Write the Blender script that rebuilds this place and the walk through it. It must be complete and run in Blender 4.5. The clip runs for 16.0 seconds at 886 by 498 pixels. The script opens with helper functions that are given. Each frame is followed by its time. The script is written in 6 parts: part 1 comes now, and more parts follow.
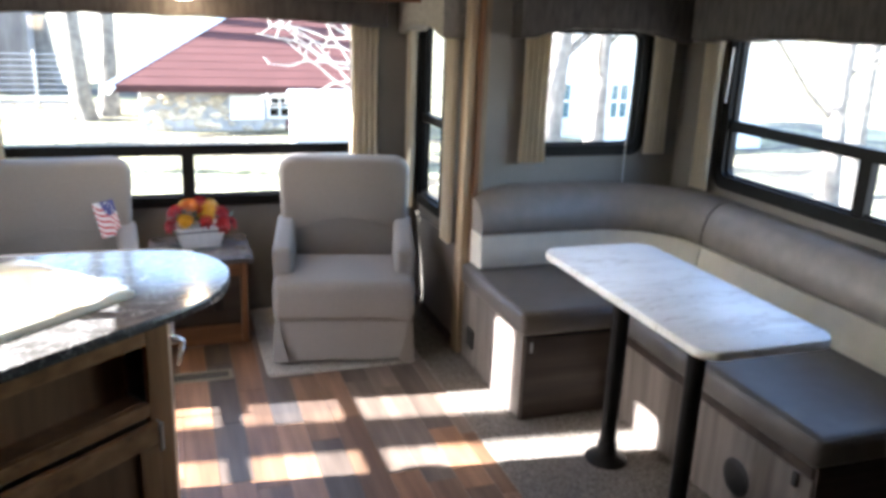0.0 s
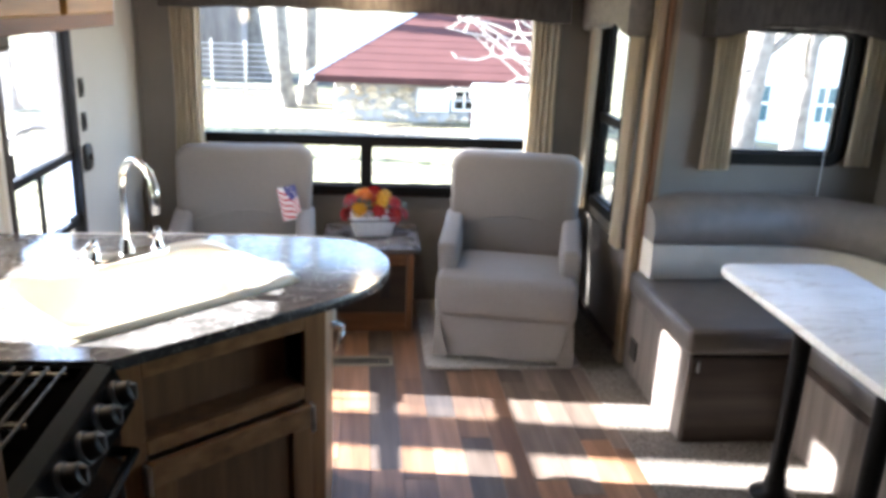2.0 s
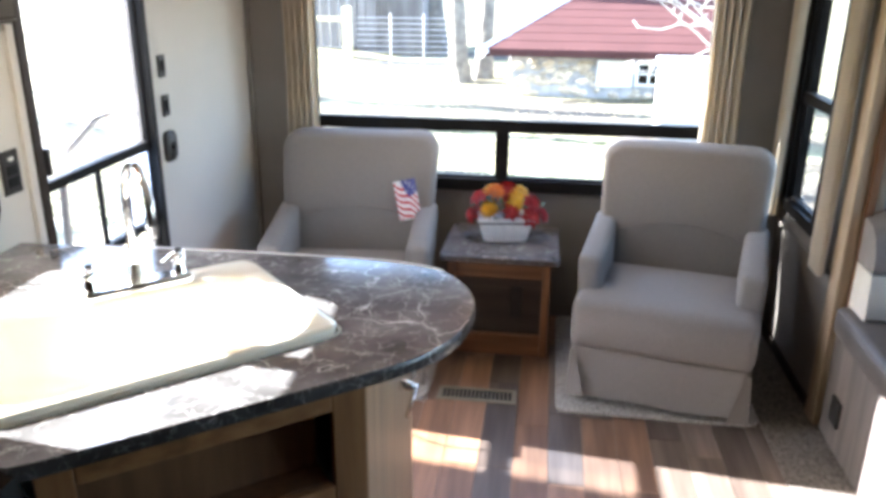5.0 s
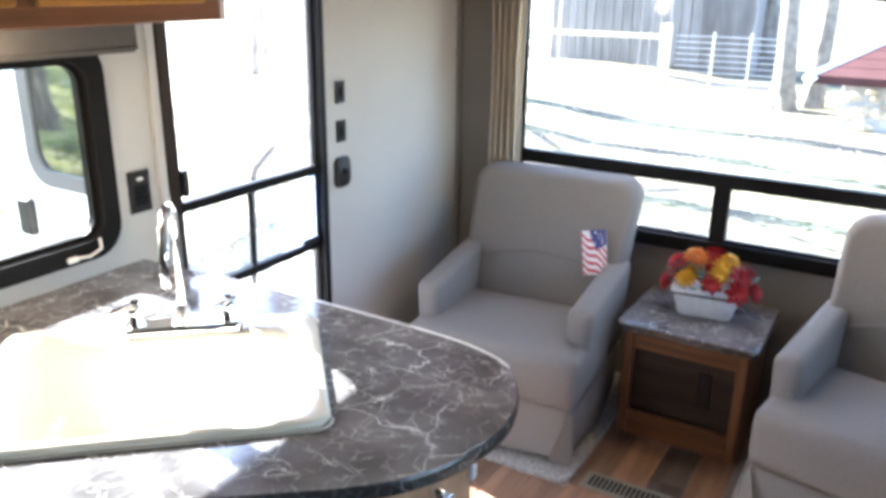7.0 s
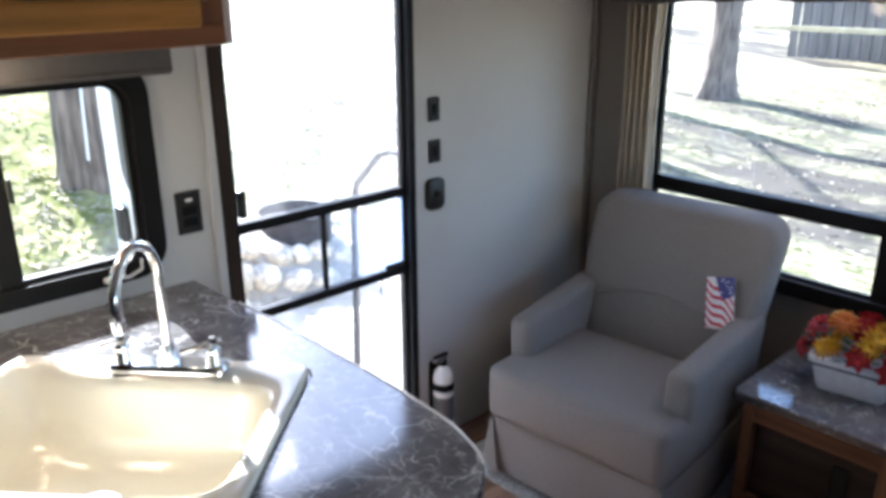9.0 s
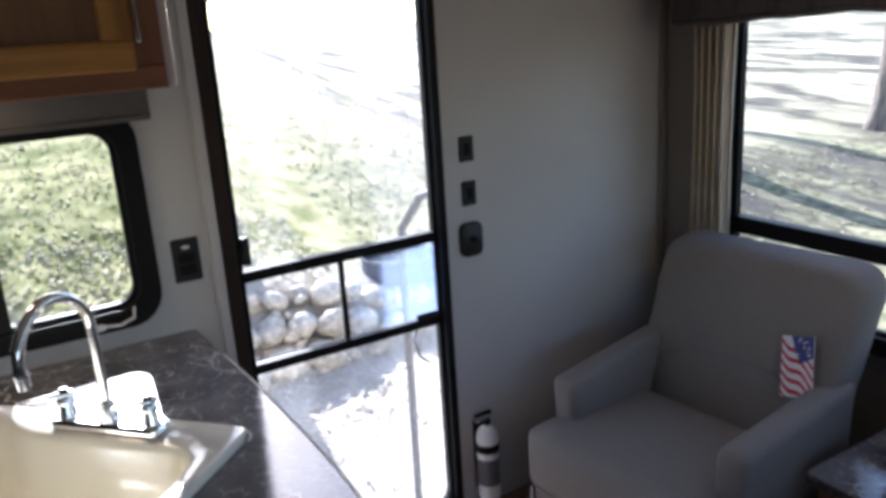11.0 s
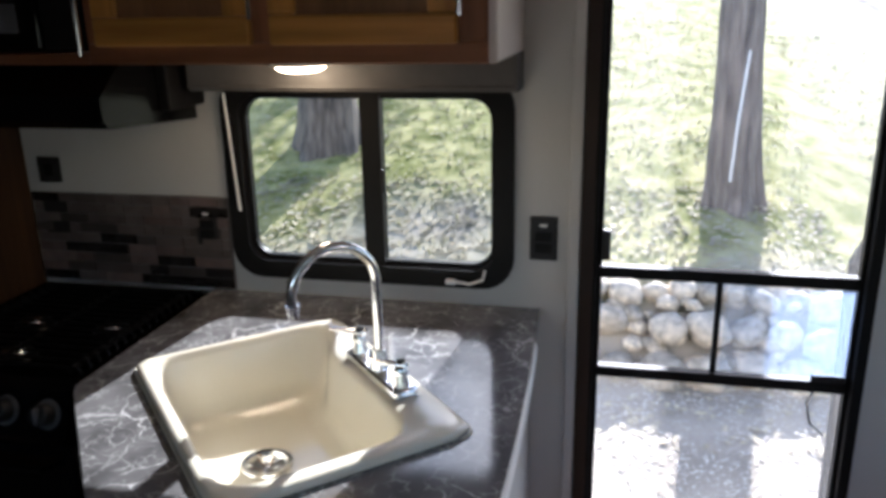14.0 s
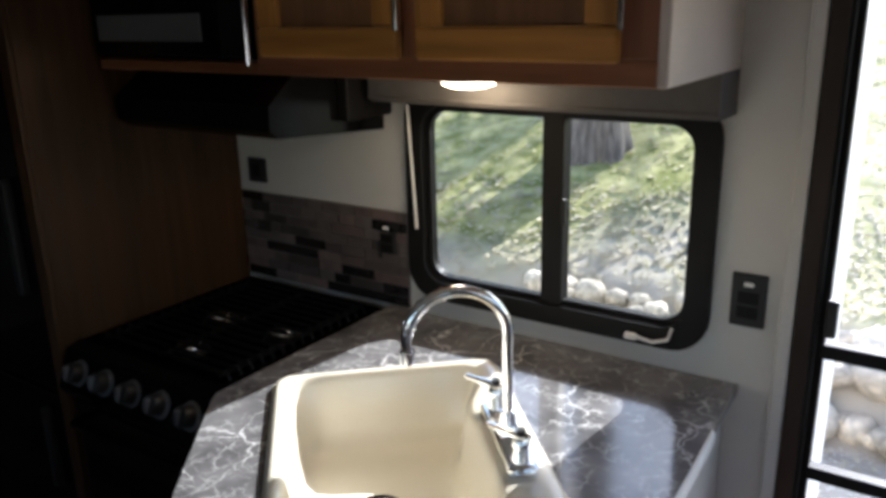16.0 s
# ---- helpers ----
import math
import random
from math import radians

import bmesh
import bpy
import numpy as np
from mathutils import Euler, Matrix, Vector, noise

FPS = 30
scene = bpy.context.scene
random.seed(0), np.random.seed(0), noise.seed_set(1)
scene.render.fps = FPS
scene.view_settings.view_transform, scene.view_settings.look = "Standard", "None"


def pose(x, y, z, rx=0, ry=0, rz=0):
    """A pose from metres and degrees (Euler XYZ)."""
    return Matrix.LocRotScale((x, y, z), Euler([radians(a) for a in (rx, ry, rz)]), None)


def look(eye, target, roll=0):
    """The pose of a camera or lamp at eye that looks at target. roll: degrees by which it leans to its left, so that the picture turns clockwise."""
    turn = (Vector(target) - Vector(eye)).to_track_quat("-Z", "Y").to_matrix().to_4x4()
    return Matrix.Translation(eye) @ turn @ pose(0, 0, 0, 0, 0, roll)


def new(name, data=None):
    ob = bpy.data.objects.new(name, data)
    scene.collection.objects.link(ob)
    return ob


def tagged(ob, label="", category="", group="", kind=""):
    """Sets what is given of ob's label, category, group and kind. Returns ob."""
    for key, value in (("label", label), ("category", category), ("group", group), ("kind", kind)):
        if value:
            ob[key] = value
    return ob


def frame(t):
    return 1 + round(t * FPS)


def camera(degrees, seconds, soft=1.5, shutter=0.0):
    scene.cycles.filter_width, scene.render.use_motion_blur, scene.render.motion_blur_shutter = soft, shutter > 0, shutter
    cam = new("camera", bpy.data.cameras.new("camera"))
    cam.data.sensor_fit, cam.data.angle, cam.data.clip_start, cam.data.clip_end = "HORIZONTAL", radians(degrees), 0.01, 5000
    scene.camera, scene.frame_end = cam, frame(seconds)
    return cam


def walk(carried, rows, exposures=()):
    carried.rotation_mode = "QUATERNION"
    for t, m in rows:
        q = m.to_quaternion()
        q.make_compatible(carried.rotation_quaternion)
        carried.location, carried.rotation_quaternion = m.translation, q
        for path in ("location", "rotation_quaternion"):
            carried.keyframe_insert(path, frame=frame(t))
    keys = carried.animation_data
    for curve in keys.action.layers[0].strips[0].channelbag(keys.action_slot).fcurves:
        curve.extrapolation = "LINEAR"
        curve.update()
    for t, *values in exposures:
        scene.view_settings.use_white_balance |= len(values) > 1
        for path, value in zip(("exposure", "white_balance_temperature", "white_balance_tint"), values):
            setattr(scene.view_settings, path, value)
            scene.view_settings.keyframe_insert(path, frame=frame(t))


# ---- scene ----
cam = camera(58.5, 16.0, soft=3.8)
PATH = [
    (0, (0.034, 0.264, 1.671), (0.672, 2.073, 1.106), 2.3),
    (0.5, (0.037, 0.265, 1.679), (0.548, 2.115, 1.116), 1.4),
    (1, (0.04, 0.264, 1.677), (0.454, 2.142, 1.126), 1.5),
    (1.5, (0.045, 0.282, 1.672), (0.385, 2.17, 1.098), 1.7),
    (2, (0.092, 0.308, 1.68), (0.3, 2.209, 1.084), 2.6),
    (2.5, (0.096, 0.4, 1.67), (0.254, 2.294, 1.038), 1.55),
    (3, (0.083, 0.558, 1.659), (0.196, 2.453, 1.026), 0.7),
    (5.5, (0.389, 1.183, 1.613), (-0.03, 3.019, 0.941), 0.6),
    (6, (0.447, 1.359, 1.647), (-0.18, 3.15, 1.013), 0.5),
    (6.5, (0.55, 1.434, 1.663), (-0.248, 3.149, 1.014), -0.1),
    (7, (0.72, 1.509, 1.668), (-0.247, 3.135, 1.02), 0.9),
    (7.5, (0.847, 1.577, 1.652), (-0.258, 3.092, 0.956), 0.0),
    (8, (0.876, 1.684, 1.628), (-0.304, 3.147, 0.943), -0.3),
    (8.5, (0.839, 1.863, 1.698), (-0.477, 3.188, 0.982), 0.2),
    (9, (0.9, 2.007, 1.714), (-0.489, 3.284, 1.05), -0.3),
    (11.5, (1.004, 2.565, 1.66), (-0.759, 3.345, 1.128), -2.1),
    (12, (0.951, 2.674, 1.673), (-0.913, 3.174, 1.147), 0.2),
    (12.5, (0.905, 2.761, 1.683), (-1.011, 2.981, 1.154), -0.8),
    (13, (0.877, 2.871, 1.679), (-1.048, 2.852, 1.136), -0.7),
    (13.5, (0.878, 2.981, 1.681), (-1.029, 2.721, 1.136), -1.2),
    (14, (0.893, 3.068, 1.682), (-0.971, 2.648, 1.092), -1.1),
    (14.5, (0.841, 3.108, 1.672), (-0.982, 2.557, 1.062), -1.7),
    (15, (0.73, 3.155, 1.663), (-1.042, 2.439, 1.074), -0.7),
    (15.5, (0.634, 3.179, 1.697), (-1.068, 2.297, 1.126), -1.0),
    (16, (0.561, 3.233, 1.698), (-1.023, 2.159, 1.116), -1.3),
]
EXPOSURES = [(0, 3.74, 6100, 14), (5.5, 3.84, 5950, 14), (7, 3.78, 5800, 14), (9, 2.72, 5550, 15), (11.5, 1.66, 5550, 18), (12.5, 1.44, 5600, 18), (13, 1.56, 5620, 17), (14, 1.72, 5700, 16), (15, 1.62, 5700, 15), (15.5, 1.7, 5750, 14), (16, 1.95, 5800, 14)]
walk(cam, [(t, look(eye, aim, roll)) for t, eye, aim, roll in PATH], EXPOSURES)

# world, sun, exposure
SUN_DIR = Vector((1.0, -0.12, -0.555)).normalized()
wd = bpy.data.worlds.new("world")
scene.world = wd
wd.use_nodes = True
wn = wd.node_tree
sky = wn.nodes.new("ShaderNodeTexSky")
sky.sky_type = "NISHITA"
sky.sun_disc = False
sky.sun_elevation = radians(29)
sky.sun_rotation = math.atan2(-1.0, 0.12)
wn.nodes["Background"].inputs["Strength"].default_value = 0.15
wn.links.new(sky.outputs[0], wn.nodes["Background"].inputs["Color"])
sl = bpy.data.lights.new("sun", "SUN")
sl.energy, sl.angle, sl.color = 5.0, radians(0.53), (1.0, 0.965, 0.91)
sun = new("sun", sl)
sun.rotation_euler = SUN_DIR.to_track_quat("-Z", "Y").to_euler()
sun.location = (-20, 2, 12)

XL, XR, YR, YF, ZC = -1.08, 1.39, 4.655, -1.2, 2.05
XS, YS, YS0 = 2.55, 3.80, -0.4
GZ = -0.8


# ---- materials
def mat(name, base, rough=0.6, metal=0.0, var=0.15, scale=8.0, bump=0.15, bscale=60.0, spec=0.5, stretch=(1, 1, 1), coat=0.0, island=0.0, dark=None):
    m = bpy.data.materials.new(name)
    m.use_nodes = True
    nt = m.node_tree
    b = nt.nodes["Principled BSDF"]
    b.inputs["Roughness"].default_value = rough
    b.inputs["Metallic"].default_value = metal
    b.inputs["Specular IOR Level"].default_value = spec
    b.inputs["Coat Weight"].default_value = coat
    b.inputs["Coat Roughness"].default_value = 0.12
    tc = nt.nodes.new("ShaderNodeTexCoord")
    mp = nt.nodes.new("ShaderNodeMapping")
    mp.inputs["Scale"].default_value = stretch
    nt.links.new(tc.outputs["Object"], mp.inputs["Vector"])
    vec = mp.outputs["Vector"]
    n1 = nt.nodes.new("ShaderNodeTexNoise")
    n1.inputs["Scale"].default_value = scale
    n1.inputs["Detail"].default_value = 6
    nt.links.new(vec, n1.inputs["Vector"])
    ramp = nt.nodes.new("ShaderNodeValToRGB")
    d = dark if dark else [c * (1 - var) for c in base]
    ramp.color_ramp.elements[0].color = (*d, 1)
    ramp.color_ramp.elements[0].position = 0.3
    ramp.color_ramp.elements[1].color = (*[min(1, c * (1 + var * 0.6)) for c in base], 1)
    ramp.color_ramp.elements[1].position = 0.72
    nt.links.new(n1.outputs["Fac"], ramp.inputs["Fac"])
    col = ramp.outputs["Color"]
    if island:
        oi = nt.nodes.new("ShaderNodeObjectInfo")
        hs = nt.nodes.new("ShaderNodeHueSaturation")
        mr = nt.nodes.new("ShaderNodeMapRange")
        mr.inputs["To Min"].default_value = 1 - island
        mr.inputs["To Max"].default_value = 1 + island
        nt.links.new(oi.outputs["Random"], mr.inputs["Value"])
        nt.links.new(mr.outputs[0], hs.inputs["Value"])
        nt.links.new(col, hs.inputs["Color"])
        col = hs.outputs["Color"]
    nt.links.new(col, b.inputs["Base Color"])
    if bump:
        n2 = nt.nodes.new("ShaderNodeTexNoise")
        n2.inputs["Scale"].default_value = bscale
        n2.inputs["Detail"].default_value = 4
        nt.links.new(vec, n2.inputs["Vector"])
        bp = nt.nodes.new("ShaderNodeBump")
        bp.inputs["Strength"].default_value = bump
        bp.inputs["Distance"].default_value = 0.004
        nt.links.new(n2.outputs["Fac"], bp.inputs["Height"])
        nt.links.new(bp.outputs[0], b.inputs["Normal"])
    return m


def wood(name, base, rough=0.45, axis=2, island=0.0, grain=26.0, var=0.42):
    st = [grain, grain, grain]
    st[axis] = grain * 0.07
    return mat(name, base, rough, var=var, spec=0.22, scale=1.0, bump=0.12, bscale=3.0, stretch=tuple(st), island=island)


def veined(name, base, vein, rough=0.22, scale=5.0, spec=0.5, width=0.022, stretch=(1, 1, 1), amount=0.8, var=0.45):
    """Stone-look laminate: cloudy ground with broken, wandering streaks of two sizes."""
    m = mat(name, base, rough, var=var, scale=scale * 1.4, bump=0.02, spec=spec, stretch=stretch)
    nt = m.node_tree
    b = nt.nodes["Principled BSDF"]
    old = b.inputs["Base Color"].links[0].from_socket
    vec = nt.nodes["Mapping"].outputs["Vector"]
    total = None
    for k, (sc, wd_, off) in enumerate(((scale, width, 0.5), (scale * 2.3, width * 1.2, 0.47), (scale * 4.5, width * 1.3, 0.52))):
        nz = nt.nodes.new("ShaderNodeTexNoise")
        nz.inputs["Scale"].default_value = sc
        nz.inputs["Detail"].default_value = 3
        nz.inputs["Distortion"].default_value = 0.35
        nt.links.new(vec, nz.inputs["Vector"])
        su = nt.nodes.new("ShaderNodeMath")
        su.operation = "SUBTRACT"
        su.inputs[1].default_value = off
        nt.links.new(nz.outputs["Fac"], su.inputs[0])
        ab = nt.nodes.new("ShaderNodeMath")
        ab.operation = "ABSOLUTE"
        nt.links.new(su.outputs[0], ab.inputs[0])
        mr = nt.nodes.new("ShaderNodeMapRange")
        mr.inputs["From Min"].default_value, mr.inputs["From Max"].default_value = 0.0, wd_
        mr.inputs["To Min"].default_value, mr.inputs["To Max"].default_value = 1.0, 0.0
        nt.links.new(ab.outputs[0], mr.inputs["Value"])
        mk = nt.nodes.new("ShaderNodeTexNoise")
        mk.inputs["Scale"].default_value = sc * 0.8
        mk.inputs["Detail"].default_value = 2
        ad = nt.nodes.new("ShaderNodeVectorMath")
        ad.operation = "ADD"
        ad.inputs[1].default_value = (3.7 * (k + 1), 1.9, 5.1)
        nt.links.new(vec, ad.inputs[0])
        nt.links.new(ad.outputs[0], mk.inputs["Vector"])
        mm = nt.nodes.new("ShaderNodeMapRange")
        mm.inputs["From Min"].default_value, mm.inputs["From Max"].default_value = 0.46, 0.66
        nt.links.new(mk.outputs["Fac"], mm.inputs["Value"])
        mu = nt.nodes.new("ShaderNodeMath")
        mu.operation = "MULTIPLY"
        nt.links.new(mr.outputs[0], mu.inputs[0])
        nt.links.new(mm.outputs[0], mu.inputs[1])
        if total is None:
            total = mu.outputs[0]
        else:
            mxx = nt.nodes.new("ShaderNodeMath")
            mxx.operation = "MAXIMUM"
            nt.links.new(total, mxx.inputs[0])
            nt.links.new(mu.outputs[0], mxx.inputs[1])
            total = mxx.outputs[0]
    sc2 = nt.nodes.new("ShaderNodeMath")
    sc2.operation = "MULTIPLY"
    sc2.inputs[1].default_value = amount
    nt.links.new(total, sc2.inputs[0])
    mix = nt.nodes.new("ShaderNodeMix")
    mix.data_type = "RGBA"
    mix.inputs["B"].default_value = (*vein, 1)
    nt.links.new(sc2.outputs[0], mix.inputs["Factor"])
    nt.links.new(old, mix.inputs["A"])
    nt.links.new(mix.outputs["Result"], b.inputs["Base Color"])
    return m


def cracked(name, base, vein, rough, scale=6.0, spec=0.6, amount=0.85):
    """Dark marbled laminate: cloudy ground, thin pale fractures that branch and fade, of three sizes."""
    m = mat(name, base, rough, var=0.5, scale=9.0, bump=0.015, spec=spec)
    nt = m.node_tree
    b = nt.nodes["Principled BSDF"]
    col = b.inputs["Base Color"].links[0].from_socket
    tc = nt.nodes["Texture Coordinate"].outputs["Object"]
    for k, (sc, width, lo, hi, gain) in enumerate(((scale, 0.020, 0.47, 0.58, 1.0), (scale * 2.1, 0.030, 0.51, 0.64, 0.8), (scale * 4.6, 0.08, 0.44, 0.66, 0.45))):
        warp = nt.nodes.new("ShaderNodeTexNoise")
        warp.inputs["Scale"].default_value = sc * 1.3
        warp.inputs["Detail"].default_value = 5
        nt.links.new(tc, warp.inputs["Vector"])
        off = nt.nodes.new("ShaderNodeVectorMath")
        off.operation = "MULTIPLY_ADD"
        off.inputs[1].default_value = (1.1 / sc, 1.1 / sc, 1.1 / sc)
        nt.links.new(warp.outputs["Color"], off.inputs[0])
        nt.links.new(tc, off.inputs[2])
        vo = nt.nodes.new("ShaderNodeTexVoronoi")
        vo.feature = "DISTANCE_TO_EDGE"
        vo.inputs["Scale"].default_value = sc
        nt.links.new(off.outputs[0], vo.inputs["Vector"])
        line = nt.nodes.new("ShaderNodeMapRange")
        line.inputs["From Min"].default_value, line.inputs["From Max"].default_value = 0.0, width
        line.inputs["To Min"].default_value, line.inputs["To Max"].default_value = gain * amount, 0.0
        nt.links.new(vo.outputs["Distance"], line.inputs["Value"])
        shift = nt.nodes.new("ShaderNodeVectorMath")
        shift.operation = "ADD"
        shift.inputs[1].default_value = (2.3 * k + 1.0, 4.1, 0.7)
        nt.links.new(tc, shift.inputs[0])
        mask = nt.nodes.new("ShaderNodeTexNoise")
        mask.inputs["Scale"].default_value = sc * 0.9
        mask.inputs["Detail"].default_value = 3
        nt.links.new(shift.outputs[0], mask.inputs["Vector"])
        keep = nt.nodes.new("ShaderNodeMapRange")
        keep.inputs["From Min"].default_value, keep.inputs["From Max"].default_value = lo, hi
        nt.links.new(mask.outputs["Fac"], keep.inputs["Value"])
        mu = nt.nodes.new("ShaderNodeMath")
        mu.operation = "MULTIPLY"
        nt.links.new(line.outputs[0], mu.inputs[0])
        nt.links.new(keep.outputs[0], mu.inputs[1])
        mix = nt.nodes.new("ShaderNodeMix")
        mix.data_type = "RGBA"
        mix.inputs["B"].default_value = (*vein, 1)
        nt.links.new(mu.outputs[0], mix.inputs["Factor"])
        nt.links.new(col, mix.inputs["A"])
        col = mix.outputs["Result"]
    nt.links.new(col, b.inputs["Base Color"])
    return m


def cloth(name, base):
    """Thin cloth that lets some light through."""
    m = mat(name, base, 0.8, var=0.1, scale=12, bump=0.2, bscale=300)
    nt = m.node_tree
    b, out = nt.nodes["Principled BSDF"], nt.nodes["Material Output"]
    tl = nt.nodes.new("ShaderNodeBsdfTranslucent")
    tl.inputs["Color"].default_value = (*base, 1)
    mx = nt.nodes.new("ShaderNodeMixShader")
    mx.inputs[0].default_value = 0.4
    nt.links.new(b.outputs[0], mx.inputs[1])
    nt.links.new(tl.outputs[0], mx.inputs[2])
    nt.links.new(mx.outputs[0], out.inputs["Surface"])
    return m


def glass(name, tint=(1, 1, 1), gloss=0.06):
    m = bpy.data.materials.new(name)
    m.use_nodes = True
    nt = m.node_tree
    out = nt.nodes["Material Output"]
    nt.nodes.remove(nt.nodes["Principled BSDF"])
    tr = nt.nodes.new("ShaderNodeBsdfTransparent")
    tr.inputs["Color"].default_value = (*tint, 1)
    gl = nt.nodes.new("ShaderNodeBsdfGlossy")
    gl.inputs["Roughness"].default_value = 0.02
    fr = nt.nodes.new("ShaderNodeFresnel")
    fr.inputs["IOR"].default_value = 1.3 + gloss
    mx = nt.nodes.new("ShaderNodeMixShader")
    nt.links.new(fr.outputs[0], mx.inputs[0])
    nt.links.new(tr.outputs[0], mx.inputs[1])
    nt.links.new(gl.outputs[0], mx.inputs[2])
    nt.links.new(mx.outputs[0], out.inputs["Surface"])
    return m


def insect_screen(name, cover):
    """Fine pale mesh: mostly open, with threads that catch the sun."""
    m = bpy.data.materials.new(name)
    m.use_nodes = True
    nt = m.node_tree
    out = nt.nodes["Material Output"]
    nt.nodes.remove(nt.nodes["Principled BSDF"])
    tr = nt.nodes.new("ShaderNodeBsdfTransparent")
    df = nt.nodes.new("ShaderNodeBsdfTranslucent")
    df.inputs["Color"].default_value = (0.62, 0.62, 0.61, 1)
    mx = nt.nodes.new("ShaderNodeMixShader")
    mx.inputs[0].default_value = cover
    nt.links.new(tr.outputs[0], mx.inputs[1])
    nt.links.new(df.outputs[0], mx.inputs[2])
    nt.links.new(mx.outputs[0], out.inputs["Surface"])
    return m


def film(name, tint, cover):
    """Clinging protective film: tinted clear plastic that scatters some of the sun."""
    m = insect_screen(name, cover)
    nt = m.node_tree
    for n in nt.nodes:
        if n.bl_idname == "ShaderNodeBsdfTransparent":
            n.inputs["Color"].default_value = (*tint, 1)
        if n.bl_idname == "ShaderNodeBsdfTranslucent":
            n.inputs["Color"].default_value = (0.72 * tint[0], 0.80 * tint[1], 0.95, 1)
    return m


def glow(name, color, strength):
    m = bpy.data.materials.new(name)
    m.use_nodes = True
    b = m.node_tree.nodes["Principled BSDF"]
    b.inputs["Emission Color"].default_value = (*color, 1)
    b.inputs["Emission Strength"].default_value = strength
    return m


M_LIGHT = mat("light_panel", (0.49, 0.472, 0.44), 0.5, var=0.05, scale=3, bump=0.05)
M_TAUPE = mat("taupe_wallboard", (0.205, 0.186, 0.165), 0.6, var=0.1, scale=5, bump=0.1, bscale=90)
M_CEIL = mat("ceiling_white", (0.64, 0.63, 0.60), 0.7, var=0.04, scale=3, bump=0.06)
M_BLACK = mat("black_frame", (0.009, 0.0085, 0.0085), 0.5, var=0.2, bump=0.03, spec=0.12)
M_PLASTIC = mat("dark_plastic", (0.017, 0.016, 0.0155), 0.42, var=0.15, bump=0.03, spec=0.3)
M_GREYPL = mat("grey_plastic", (0.10, 0.10, 0.105), 0.4, var=0.1, bump=0.02)
M_WHITEPL = mat("white_plastic", (0.75, 0.74, 0.71), 0.35, var=0.04, bump=0.02)
M_WOODV = wood("stained_wood", (0.22, 0.092, 0.045), 0.42, 2)
M_WOODH = wood("stained_wood_rail", (0.22, 0.092, 0.045), 0.42, 1)
M_WOODX = wood("stained_wood_rail_x", (0.22, 0.092, 0.045), 0.42, 0)
M_HONEY = wood("honey_wood", (0.43, 0.20, 0.048), 0.35, 2)
M_HONEYH = wood("honey_wood_rail", (0.43, 0.20, 0.048), 0.35, 1)
M_CABW = wood("cabinet_wood", (0.31, 0.150, 0.062), 0.38, 2)
M_CABWX = wood("cabinet_wood_rail", (0.31, 0.150, 0.062), 0.38, 0)
# pantry wood darkened to carry the shade of the range corner
M_PANTRYDIM = wood("dim_pantry_wood", (0.055, 0.027, 0.012), 0.45, 2)
# brown that stands for daylight on the black door jamb
M_JAMBLIT = wood("lit_jamb_brown", (0.030, 0.018, 0.012), 0.45, 2)
M_PANELW = wood("cabinet_panel_wood", (0.20, 0.10, 0.045), 0.42, 2, grain=34, var=0.25)
M_TABLEW = wood("table_wood", (0.19, 0.09, 0.043), 0.42, 2)
M_TABLEWX = wood("table_wood_rail", (0.19, 0.09, 0.043), 0.42, 0)
# light honey wood, with sun bounced off the floor mixed into the colour
M_ENDBOUNCE = wood("bounce_lit_end_wood", (0.46, 0.30, 0.165), 0.4, 2, grain=30, var=0.2)
# wall cabinet end: light from the door is put into this pale colour
M_ENDLIT = mat("door_lit_end", (0.50, 0.43, 0.39), 0.3, var=0.08, scale=4, bump=0.03)
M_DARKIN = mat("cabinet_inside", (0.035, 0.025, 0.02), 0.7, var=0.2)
M_GREYWOOD = wood("grey_woodgrain", (0.185, 0.16, 0.14), 0.45, 2, grain=20)
M_DARKWOOD = wood("dark_woodgrain", (0.056, 0.042, 0.035), 0.42, 0, grain=20)
M_TRIMW = wood("trim_wood", (0.36, 0.27, 0.18), 0.4, 2)
M_PLANK = wood("floor_plank", (0.235, 0.140, 0.090), 0.34, 1, island=0.38, grain=22)
M_PLANKG = wood("floor_plank_grey", (0.150, 0.116, 0.094), 0.36, 1, island=0.4, grain=22)
M_PLANKR = wood("floor_plank_red", (0.235, 0.128, 0.074), 0.34, 1, island=0.3, grain=22)
M_SEAM = mat("floor_seam", (0.085, 0.055, 0.04), 0.7)
M_CARPET = mat("carpet", (0.21, 0.187, 0.162), 0.95, var=0.55, scale=90, bump=1.0, bscale=260, spec=0.1)
M_MATTE = mat("chair_carpet", (0.40, 0.37, 0.33), 0.95, var=0.45, scale=90, bump=1.0, bscale=260, spec=0.1)
M_FABRIC = mat("chair_fabric", (0.228, 0.208, 0.190), 0.85, var=0.10, scale=160, bump=0.35, bscale=420, spec=0.25)
M_VINYL = mat("grey_vinyl", (0.222, 0.192, 0.166), 0.45, var=0.14, scale=14, bump=0.12, bscale=220)
M_SEAT = mat("dark_vinyl", (0.108, 0.094, 0.082), 0.42, var=0.14, scale=14, bump=0.12, bscale=220)
M_CREAM = mat("cream_vinyl", (0.64, 0.59, 0.49), 0.45, var=0.06, scale=14, bump=0.1, bscale=220)
M_CURT = cloth("cream_curtain", (0.64, 0.57, 0.45))
M_VALANCE = mat("dark_valance", (0.058, 0.05, 0.044), 0.85, var=0.4, scale=40, bump=0.4, bscale=200, stretch=(1, 1, 0.3))
